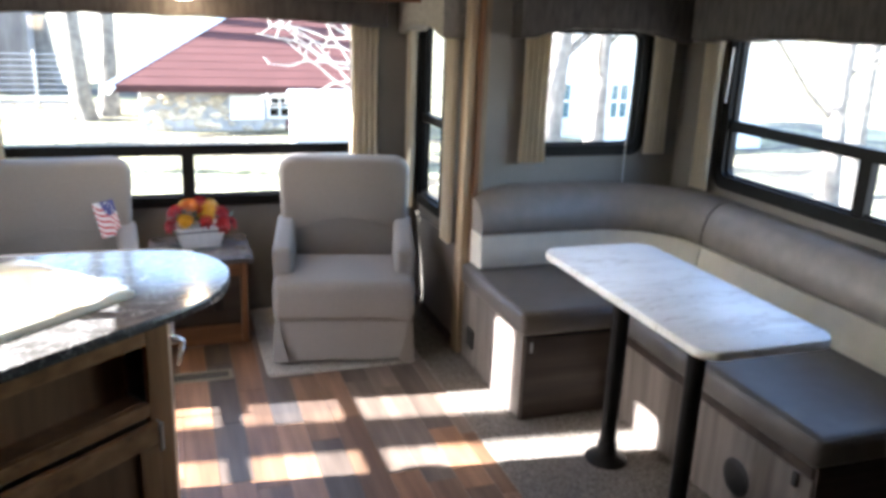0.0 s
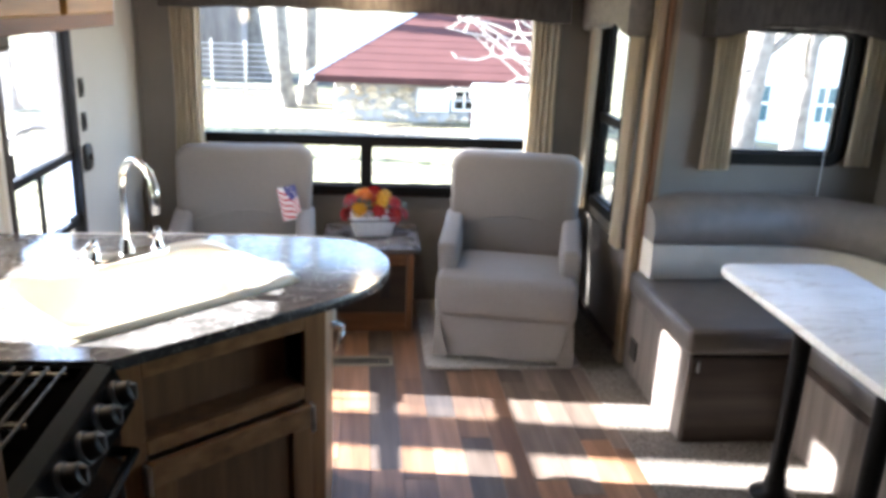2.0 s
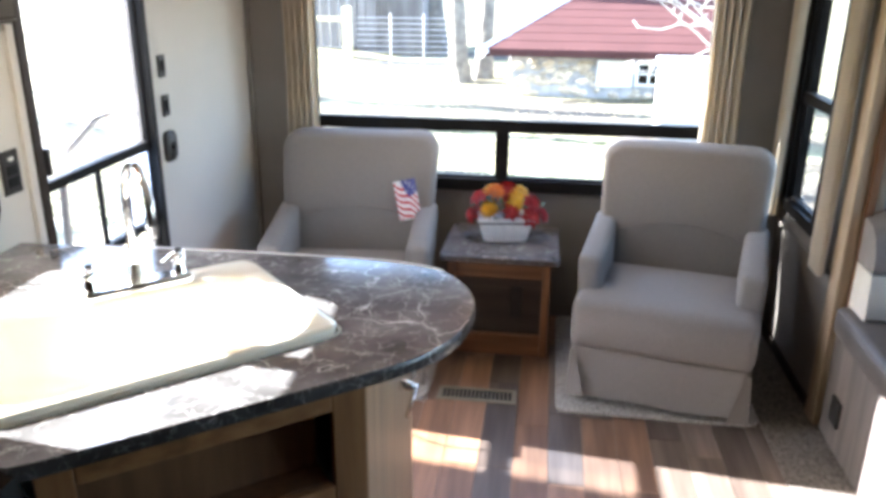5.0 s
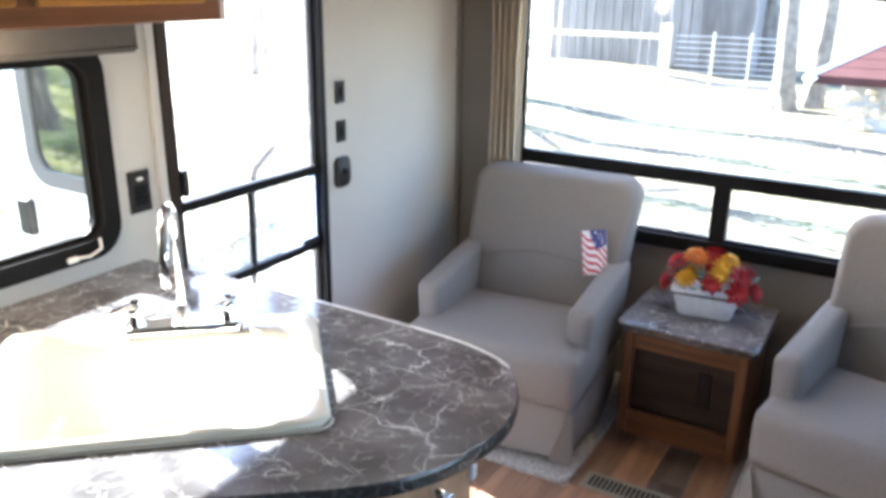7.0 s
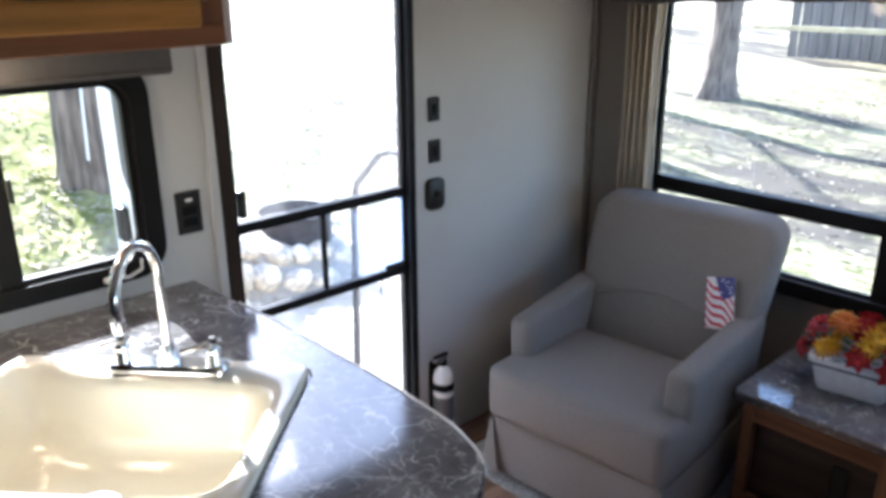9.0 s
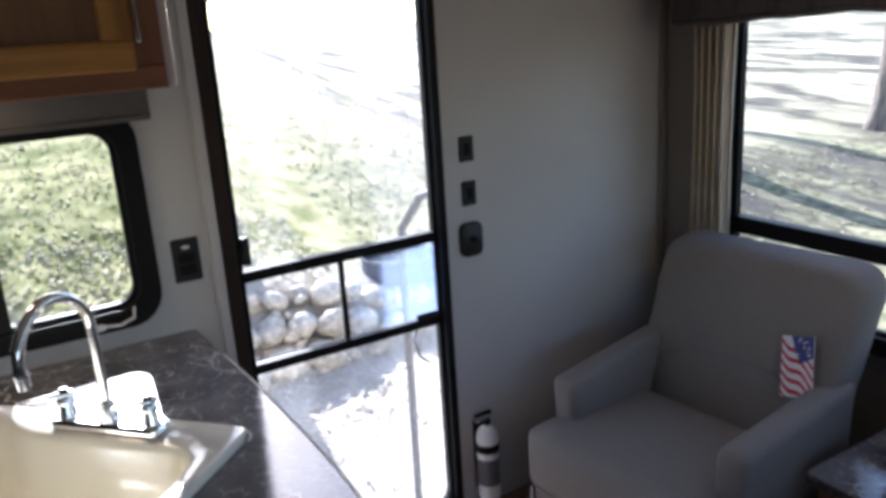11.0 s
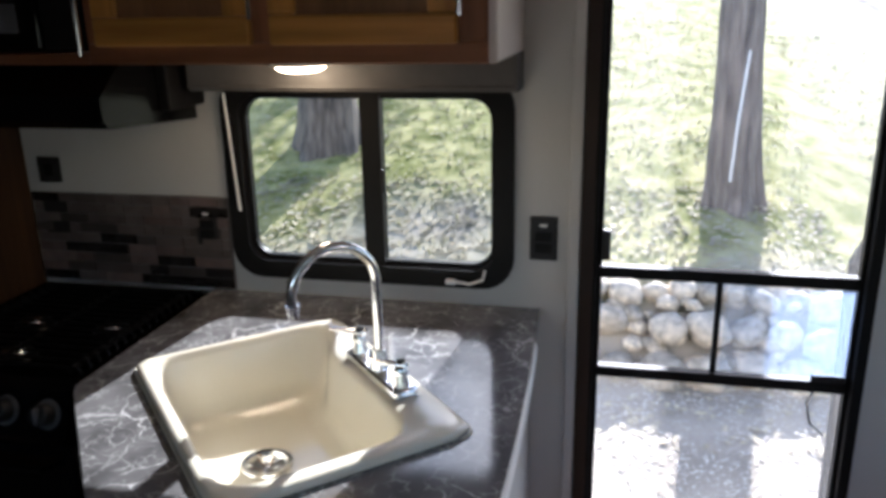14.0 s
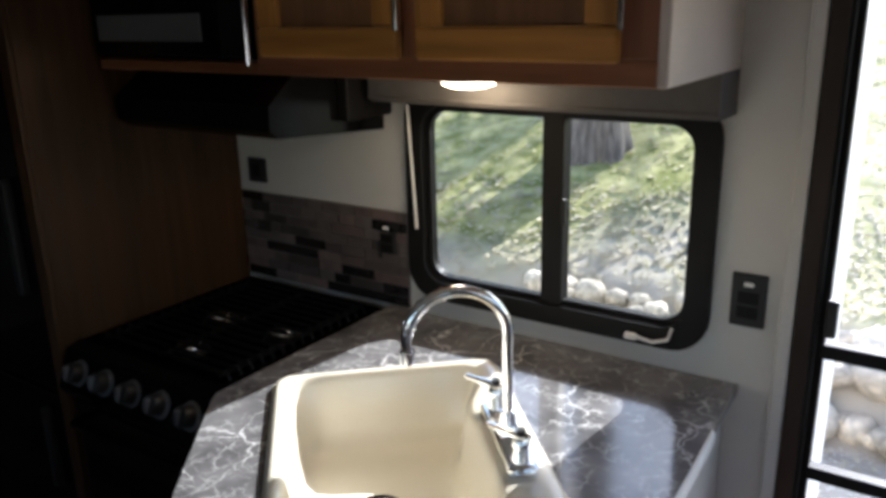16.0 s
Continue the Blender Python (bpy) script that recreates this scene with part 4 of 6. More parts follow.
def flower_planter():
    p = thing("flower_planter", "white tapered planter of red, orange and yellow artificial flowers", "flowers", at=(0.155, 4.43, 0.470), rz=8)
    rings = []
    for z, w, d in ((0.0, 0.095, 0.055), (0.012, 0.10, 0.06), (0.085, 0.118, 0.075), (0.09, 0.126, 0.082), (0.112, 0.128, 0.084), (0.112, 0.118, 0.074), (0.095, 0.112, 0.068)):
        rings.append([(x, y, z) for x, y in rrect(-w, w, -d, d, 0.02, 4)])
    smooth(part("pot", loft(rings), M_PLANTER, p), 40)
    part("pot_band", ring(rrect(-0.1285, 0.1285, -0.0845, 0.0845, 0.02, 4), rrect(-0.12, 0.12, -0.076, 0.076, 0.018, 4), lambda u, v, w: (u, v, w), 0.088, 0.096), M_GREYPL, p)
    rnd = random.Random(11)
    bm = bmesh.new()
    for i in range(70):
        a, r = rnd.uniform(0, 6.28), rnd.uniform(0.02, 0.15)
        c = Vector((math.cos(a) * r, math.sin(a) * r * 0.6, 0.11 + rnd.uniform(0, 0.05)))
        d = Vector((math.cos(a), math.sin(a), rnd.uniform(0.1, 0.9))).normalized() * 0.04
        s = d.cross(Vector((0, 0, 1))).normalized() * 0.013
        bm.faces.new([bm.verts.new(c), bm.verts.new(c + d * 0.5 + s), bm.verts.new(c + d), bm.verts.new(c + d * 0.5 - s)])
    part("leaves", bm, M_LEAF, p)

    def bloom(c, n, rad, material, facing):
        bm = bmesh.new()
        wide = 0.27 if material is M_RED else 0.15
        f = Vector(facing).normalized()
        u = f.orthogonal().normalized()
        v = f.cross(u)
        for lay in range(3):
            for k in range(n):
                a = 2 * math.pi * (k + 0.5 * lay) / n
                d = u * math.cos(a) + v * math.sin(a)
                s = f.cross(d)
                R = rad * (1 - 0.25 * lay)
                b0 = Vector(c) + f * 0.006 * lay
                q = [b0, b0 + d * R * 0.6 + s * R * wide + f * R * (0.10 + 0.2 * lay), b0 + d * R + f * R * (0.02 + 0.25 * lay), b0 + d * R * 0.6 - s * R * wide + f * R * (0.10 + 0.2 * lay)]
                bm.faces.new([bm.verts.new(x) for x in q])
        bmesh.ops.create_icosphere(bm, subdivisions=1, radius=rad * 0.13, matrix=Matrix.Translation(Vector(c) + f * rad * 0.25))
        part("flower", bm, material, p)

    k = 0
    for ring_r, cnt, h in ((0.0, 1, 0.225), (0.07, 5, 0.205), (0.12, 7, 0.17), (0.155, 9, 0.13)):
        for i in range(cnt):
            a = 2 * math.pi * i / max(cnt, 1) + 0.4 * ring_r * 10
            c = (math.cos(a) * ring_r + rnd.uniform(-0.008, 0.008), math.sin(a) * ring_r * 0.62, h + rnd.uniform(-0.025, 0.025))
            m = M_RED if abs(c[0]) > 0.10 or (abs(c[0]) < 0.028 and c[2] > 0.15) else (M_ORANGE if k % 4 == 0 else M_YELLOW)
            bloom(c, 7 if m is M_RED else 11, rnd.uniform(0.044, 0.060) if m is M_RED else rnd.uniform(0.036, 0.052), m, (math.cos(a) * ring_r * 8 + rnd.uniform(-0.5, 0.5), math.sin(a) * ring_r * 8 - 0.25 + rnd.uniform(-0.4, 0.4), 0.9))
            k += 1


flower_planter()


def flag_card(m, label):
    """Stiff card printed with a waving striped flag."""
    f = thing("flag_card", label, "card")
    f.matrix_basis = m
    W, H = 0.098, 0.175
    part("card", box((-W / 2, -0.001, 0), (W / 2, 0.001, H)), M_FLAGW, f)
    for k in range(8):
        bm = bmesh.new()
        pts = []
        for i in range(9):
            x = -W / 2 + W * i / 8
            z = H * 0.98 - k * 0.030 - 0.75 * (x + W / 2) + 0.010 * math.sin(x * 75 + 0.6)
            pts.append((x, z))
        lo = [(x, max(0.0, min(H, z - 0.0125))) for x, z in pts]
        hi = [(x, max(0.0, min(H, z))) for x, z in pts]
        for a in range(8):
            if hi[a][1] - lo[a][1] < 0.0005 and hi[a + 1][1] - lo[a + 1][1] < 0.0005:
                continue
            bm.faces.new([bm.verts.new((p[0], -0.0022, p[1])) for p in (lo[a], lo[a + 1], hi[a + 1], hi[a])])
        bmesh.ops.remove_doubles(bm, verts=bm.verts, dist=0.0003)
        part("red_stripe", bm, M_FLAGR, f)
    bm = loft([[(x, y, z) for x, z in ((-0.018, H), (W / 2, H), (W / 2, H * 0.66), (0.012, H * 0.56), (-0.004, H * 0.72))] for y in (-0.0034, -0.0024)])
    part("canton", bm, M_FLAGB, f)
    rnd = random.Random(1)
    for k in range(10):
        x, z = rnd.uniform(0.0, W / 2 - 0.006), H * rnd.uniform(0.70, 0.97)
        part("star", cyl((x, -0.0035, z), (x, -0.0042, z), 0.0032, n=5), M_FLAGW, f)


flag_card(pose(-0.258, 4.335, 0.568, -19, -12, 6), "small printed striped flag card leaning on the armchair")
flag_card(pose(1.262, 4.395, 0.62, -16, 0, 70), "small printed striped flag card beside the armchair")


# floor register
def register(x0, x1, y0, y1):
    r = thing("floor_vent", "metal floor register with dark slots, set in the plank floor", "vent")
    part("frame", ring([(x0, y0), (x1, y0), (x1, y1), (x0, y1)], [(x0 + 0.014, y0 + 0.014), (x1 - 0.014, y0 + 0.014), (x1 - 0.014, y1 - 0.014), (x0 + 0.014, y1 - 0.014)], lambda u, v, w: (u, v, w), 0.0, 0.006), M_VENT, r)
    part("backing", box((x0 + 0.01, y0 + 0.01, 0.0), (x1 - 0.01, y1 - 0.01, 0.002)), M_BLACK, r)
    n = 18
    for i in range(n):
        x = x0 + 0.018 + (x1 - x0 - 0.036) * i / (n - 1)
        part("slat", box((x - 0.002, y0 + 0.012, 0.002), (x + 0.003, y1 - 0.012, 0.005)), M_VENT, r)


register(-0.06, 0.255, 3.775, 3.875)


# ---- dinette
def bench_path(off):
    """Plan line of the back cushion at a distance off from the walls."""
    r = max(0.05, 0.52 - off)
    x1, y1 = XS - 0.006 - off, YS - 0.006 - off
    pts = [(1.415 + (x1 - r - 1.415) * i / 6, y1) for i in range(6)]
    pts += [(x1 - r + r * math.sin(a), y1 - r + r * math.cos(a)) for a in np.linspace(0, math.pi / 2, 14)]
    return pts


def back_cushion(path0, name, label, straight=False):
    b = thing("back_cushion", label, "cushion", "dinette cushions")
    lower = [(0.0, 0.50), (0.155, 0.50), (0.172, 0.52), (0.166, 0.60), (0.158, 0.668), (0.0, 0.668)]
    upper = [(0.0, 0.672), (0.150, 0.672), (0.162, 0.690), (0.158, 0.76), (0.13, 0.83), (0.09, 0.868), (0.04, 0.882), (0.0, 0.885)]
    for prof, m, nm in ((lower, M_CREAM, "cream_band"), (upper, M_VINYL, "grey_pad")):
        cols = [path0(d) for d, z in prof]
        n = len(cols[0])
        rings = []
        for i in range(n):
            e = 0.0
            if not straight and i < 2 and nm == "grey_pad":
                e = (0.05, 0.015)[i]
            rings.append([(cols[j][i][0], cols[j][i][1], prof[j][1] - e * max(0, (prof[j][1] - 0.70) / 0.17)) for j in range(len(prof))])
        smooth(part(nm, loft(rings), m, b), 50)
    return b


back_cushion(bench_path, "corner", "curved grey vinyl back cushion with a cream band")


def side_path(y0, y1):
    return lambda off: [(XS - 0.006 - off, y0 + (y1 - y0) * i / 4) for i in range(5)]


back_cushion(side_path(3.262, 1.86), "side", "straight grey vinyl back cushion with a cream band", True)


def bench():
    b = thing("corner_bench", "grey woodgrain dinette bench base", "bench")
    part("end_panel", box((1.39, 3.055, 0.004), (1.408, YS - 0.025, 0.392), 0.003), M_GREYWOOD, b, "grey woodgrain end panel")
    part("front_panel", box((1.408, 3.05, 0.004), (1.85, 3.068, 0.385), 0.003), M_DARKWOOD, b, "dark woodgrain panel")
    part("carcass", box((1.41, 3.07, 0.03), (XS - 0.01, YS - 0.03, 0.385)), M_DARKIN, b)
    part("side_panel", box((1.845, 1.90, 0.004), (1.862, 3.048, 0.34), 0.003), M_GREYWOOD, b)
    part("side_rail", box((1.842, 1.90, 0.345), (1.862, 3.048, 0.392), 0.003), M_DARKWOOD, b)
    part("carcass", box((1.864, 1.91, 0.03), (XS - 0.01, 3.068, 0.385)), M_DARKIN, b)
    part("end_panel", box((1.845, 1.88, 0.004), (XS - 0.01, 1.898, 0.392), 0.003), M_DARKWOOD, b)
    part("socket_plate", box((1.380, 3.60, 0.10), (1.391, 3.68, 0.195), 0.003), M_PLASTIC, b, "black socket plate")
    part("catch", box((1.425, 3.042, 0.32), (1.435, 3.052, 0.365), 0.002), M_STEEL, b)
    bm = bmesh.new()
    bmesh.ops.create_uvsphere(bm, u_segments=20, v_segments=8, radius=0.07, matrix=Matrix.Translation((1.846, 2.22, 0.16)) @ Matrix.Diagonal((0.12, 1.0, 1.0, 1)))
    smooth(part("cover_plate", bm, M_PLASTIC, b, "round black cover plate"))
    part("catch", box((1.832, 1.95, 0.29), (1.843, 1.97, 0.34), 0.002), M_PLASTIC, b)
    return b


bench()
for lo, hi, lab in (((1.372, 3.035, 0.392), (XS - 0.012, YS - 0.02, 0.503), "grey-brown vinyl seat cushion on the short bench"),
                    ((1.815, 1.87, 0.392), (XS - 0.012, 3.031, 0.503), "grey-brown vinyl seat cushion on the long bench")):
    c = thing("seat_cushion", lab, "cushion", "dinette cushions")
    smooth(part("pad", cushion(lo, hi, 0.03, 0.012), M_SEAT, c), 60)
    x0, y0 = lo[0] + 0.01, lo[1] + 0.01
    part("piping", tube([(hi[0] - 0.02, lo[1] + 0.004, hi[2] - 0.012), (lo[0] + 0.012, lo[1] + 0.004, hi[2] - 0.012), (lo[0] + 0.003, lo[1] + 0.014, hi[2] - 0.012), (lo[0] + 0.003, hi[1] - 0.02, hi[2] - 0.012)], 0.004, 6), M_SEAT, c)


def dinette_table():
    t = thing("dinette_table", "white marble-look dinette table on two black pedestal legs", "table")
    poly = rrect(1.462, 1.968, 2.0, 3.102, 0.075, 8)
    smooth(part("tabletop", slab(poly, 0.732, 0.763, 0.006), M_MARBLE, t), 30)
    for x, y in ((1.607, 2.675), (1.607, 2.215)):
        leg = smooth(part("leg", cyl((x, y, 0.06), (x, y, 0.731), 0.031, 0.031, 24), M_BLACK, t, "black metal leg"))
        rings = [[(x + r * math.cos(a), y + r * math.sin(a), z) for a in np.linspace(0, 2 * math.pi, 32, endpoint=False)]
                 for r, z in ((0.082, 0.004), (0.084, 0.012), (0.075, 0.02), (0.048, 0.032), (0.039, 0.05), (0.036, 0.085), (0.033, 0.088))]
        smooth(part("floor_socket", loft(rings), M_BLACK, leg))
        part("top_plate", cyl((x, y, 0.72), (x, y, 0.7315), 0.07, n=24), M_BLACK, leg)
    return t


dinette_table()

# ---- kitchen
FRONT_A, FRONT_B = (-0.428, 1.953), (0.042, 2.332)


def counter_outline():
    pts = [(XL + 0.002, 2.885), (XL + 0.002, 1.944), (-0.455, 1.938), FRONT_A, FRONT_B]
    # rounded end
    pts += [(0.106, 2.40), (0.152, 2.48), (0.174, 2.56), (0.180, 2.64), (0.168, 2.71), (0.138, 2.78), (0.082, 2.85), (0.0, 2.885), (-0.10, 2.902), (-0.30, 2.908), (-0.6, 2.905), (-0.85, 2.895)]
    # ease the corner with a smooth curve
    out = pts[:5]
    ctrl = pts[4:]
    for i in range(len(ctrl) - 1):
        p0, p1, p2, p3 = [Vector(ctrl[max(0, min(len(ctrl) - 1, k))]) for k in (i - 1, i, i + 1, i + 2)]
        for t in (0.25, 0.5, 0.75, 1.0):
            out.append(tuple(0.5 * ((2 * p1) + (p2 - p0) * t + (2 * p0 - 5 * p1 + 4 * p2 - p3) * t * t + (3 * p1 - p0 - 3 * p2 + p3) * t ** 3)))
    return out


SINK_C, SINK_A = Vector((-0.4844, 2.4228)), radians(43)
SU, SV = Vector((math.cos(SINK_A), math.sin(SINK_A))), Vector((math.sin(SINK_A), -math.cos(SINK_A)))


def sk(u, v, z):
    p = SINK_C + SU * u + SV * v
    return (p.x, p.y, z)


def plate_with_hole(outer, inner, z0, z1):
    bm = bmesh.new()
    loops = []
    for z in (z0, z1):
        edges = []
        for poly in (outer, inner):
            vs = [bm.verts.new((x, y, z)) for x, y in poly]
            loops.append(vs)
            edges += [bm.edges.new((vs[i], vs[(i + 1) % len(vs)])) for i in range(len(vs))]
        bmesh.ops.triangle_fill(bm, edges=edges, use_beauty=True)
    for a, b in ((loops[0], loops[2]), (loops[1], loops[3])):
        for i in range(len(a)):
            bm.faces.new((a[i], a[(i + 1) % len(a)], b[(i + 1) % len(a)], b[i]))
    return bm


def worktop():
    t = thing("kitchen_worktop", "dark veined stone-look laminate worktop with a rounded end", "counter")
    hole = [sk(u, v, 0)[:2] for u, v in rrect(-0.316, 0.305, -0.232, 0.236, 0.04, 5)]
    part("top", plate_with_hole(counter_outline(), hole, 0.878, 0.905), M_STONE, t)
    o = counter_outline()[2:]
    rings = []
    for i, (x, y) in enumerate(o):
        a, b = Vector(o[max(0, i - 1)]), Vector(o[min(len(o) - 1, i + 1)])
        d = (b - a).normalized()
        n = Vector((d.y, -d.x))
        rings.append([(x + n.x * w, y + n.y * w, z) for w, z in ((0.0, 0.876), (0.003, 0.878), (0.004, 0.890), (0.003, 0.901), (0.0, 0.9055))])
    cut = next(i for i, (x, y) in enumerate(o) if y > 2.84 and x < 0.12)
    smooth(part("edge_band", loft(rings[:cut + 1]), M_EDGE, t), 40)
    tops = []
    for i in range(cut, len(o)):
        a, b = Vector(o[i - 1]), Vector(o[min(len(o) - 1, i + 1)])
        d = (b - a).normalized()
        tops.append([(o[i][0] + d.y * w, o[i][1] - d.x * w, z) for w, z in ((0.0005, 0.876), (0.006, 0.878), (0.008, 0.888), (0.007, 0.898), (0.004, 0.9075), (-0.001, 0.9065))])
    smooth(part("edge_trim", loft(tops), M_EDGEW, t, "pale edge strip facing the door"), 40)
    return t


worktop()


def rays_outline(poly, n=72, centre=(-0.03, 0.05), soften=2):
    """The outline resampled by angle about a centre, its corners eased."""
    out = []
    for k in range(n):
        a = 2 * math.pi * k / n
        d = (math.cos(a), math.sin(a))
        best = 9.0
        for (x0, y0), (x1, y1) in zip(poly, poly[1:] + poly[:1]):
            ex, ey = x1 - x0, y1 - y0
            den = d[0] * ey - d[1] * ex
            if abs(den) < 1e-9:
                continue
            t = ((x0 - centre[0]) * ey - (y0 - centre[1]) * ex) / den
            w = ((x0 - centre[0]) * d[1] - (y0 - centre[1]) * d[0]) / den
            if t > 0 and -1e-6 <= w <= 1 + 1e-6:
                best = min(best, t)
        out.append((centre[0] + d[0] * best, centre[1] + d[1] * best))
    for _ in range(soften):
        out = [((out[i - 1][0] + 2 * p[0] + out[(i + 1) % n][0]) / 4, (out[i - 1][1] + 2 * p[1] + out[(i + 1) % n][1]) / 4) for i, p in enumerate(out)]
    return out


def bowl_outline(g):
    """Bowl opening, drawn in by g; it widens beside the faucet ledge."""
    return [(-0.312 + g, -0.226 + g), (-0.190 - g * 0.4, -0.226 + g), (-0.160 - g * 0.4, -0.156 + g), (0.294 - g, -0.156 + g), (0.294 - g, 0.230 - g), (-0.312 + g, 0.230 - g)]


def sink():
    s = thing("kitchen_sink", "cream drop-in kitchen sink with a deep single bowl", "sink")
    rings = []
    for du, dv, r, z in ((0.330, 0.248, 0.035, 0.9062), (0.332, 0.250, 0.036, 0.914), (0.328, 0.246, 0.034, 0.921), (0.320, 0.238, 0.03, 0.9235)):
        rings.append([sk(u, v, z) for u, v in rays_outline(rrect(-du, du, -dv, dv, r, 6), soften=0)])
    for g, z in ((0.0, 0.9228), (0.007, 0.918), (0.013, 0.905), (0.028, 0.80), (0.038, 0.768), (0.058, 0.753), (0.09, 0.749)):
        rings.append([sk(u, v, z) for u, v in rays_outline(bowl_outline(g), soften=3)])
    rings.append([sk(-0.03 + 0.05 * math.cos(2 * math.pi * k / 72), 0.05 + 0.05 * math.sin(2 * math.pi * k / 72), 0.748) for k in range(72)])
    smooth(part("basin", loft(rings, False, False), M_SINK, s), 50)
    c = sk(-0.03, 0.05, 0)
    ri = [[(c[0] + r * math.cos(a), c[1] + r * math.sin(a), z) for a in np.linspace(0, 2 * math.pi, 32, endpoint=False)] for r, z in ((0.056, 0.7495), (0.054, 0.754), (0.044, 0.753), (0.036, 0.74), (0.03, 0.725))]
    dr = smooth(part("drain", loft(ri, False, True), M_CHROME, s, "chrome drain basket"))
    for k in range(6):
        a = k * math.pi / 3
        part("basket_rib", tube([(c[0] + 0.008 * math.cos(a), c[1] + 0.008 * math.sin(a), 0.735), (c[0] + 0.038 * math.cos(a), c[1] + 0.038 * math.sin(a), 0.744)], 0.0028, 6), M_CHROME, dr)
    smooth(part("basket_knob", cyl((c[0], c[1], 0.726), (c[0], c[1], 0.748), 0.007, 0.005, 12), M_CHROME, dr))
    part("sealant_line", tube([sk(u, v, 0.907) for u, v in rrect(-0.334, 0.334, -0.252, 0.252, 0.036, 5)], 0.003, 6), M_CREAM, s)
    return s


sink()


def faucet():
    f = thing("kitchen_faucet", "chrome gooseneck kitchen faucet with two lever handles", "faucet")
    v0, uc = -0.193, 0.04
    pl = [[sk(u, v, z) for u, v in rrect(uc - 0.125, uc + 0.125, v0 - 0.028, v0 + 0.028, 0.012, 4)] for z in (0.9232, 0.936, 0.940)]
    pl[2] = [sk(u, v, 0.942) for u, v in rrect(uc - 0.12, uc + 0.12, v0 - 0.023, v0 + 0.023, 0.012, 4)]
    smooth(part("base_plate", loft(pl), M_CHROME, f), 40)
    c = sk(uc, v0, 0)
    smooth(part("collar", cyl((c[0], c[1], 0.94), (c[0], c[1], 0.985), 0.022, 0.014, 20), M_CHROME, f))
    R, top = 0.092, 1.155
    pts = [sk(uc, v0, 0.96), sk(uc, v0, 1.06)]
    for a in np.linspace(180, -8, 22):
        pts.append(sk(uc, v0 + R + R * math.cos(radians(a)), top - 0.02 + R * math.sin(radians(a))))
    smooth(part("spout", tube(pts, 0.0105, 16), M_CHROME, f))
    e0, e1 = Vector(pts[-1]), Vector(pts[-1]) + (Vector(pts[-1]) - Vector(pts[-2])).normalized() * 0.025
    smooth(part("aerator", cyl(e0, e1, 0.0135, 0.0125, 18), M_CHROME, f))
    for k in (-4, -7, -10):
        p, q = Vector(pts[k]), Vector(pts[k - 1])
        smooth(part("spout_ring", cyl(p, p + (q - p).normalized() * 0.006, 0.013, n=16), M_CHROME, f))
    for s in (-1, 1):
        h = sk(uc + s * 0.098, v0, 0)
        b = smooth(part("handle_base", cyl((h[0], h[1], 0.94), (h[0], h[1], 0.968), 0.019, 0.012, 18), M_CHROME, f))
        smooth(part("handle_cap", cyl((h[0], h[1], 0.968), (h[0], h[1], 0.986), 0.018, 0.013, 18, bevel=0.003), M_CHROME, b))
        blade = []
        for d, w, z, hh in ((0.012, 0.007, 0.988, 0.006), (-0.005, 0.010, 0.989, 0.006), (-0.030, 0.009, 0.990, 0.004), (-0.050, 0.007, 0.991, 0.003)):
            uu = uc + s * 0.098 + d
            blade.append([sk(uu + a * w * 0.7, v0 - d + a * w * 0.7, z + e * hh) for a, e in ((-1, -0.4), (1, -0.4), (1, 0.3), (0.5, 1), (-0.5, 1), (-1, 0.3))])
        smooth(part("lever", loft(blade), M_CHROME, b), 50)
        smooth(part("cap_button", cyl((h[0], h[1], 0.992), (h[0], h[1], 1.002), 0.010, 0.008, 16), M_PLASTIC, b, "small dark cap"))
    return f


faucet()


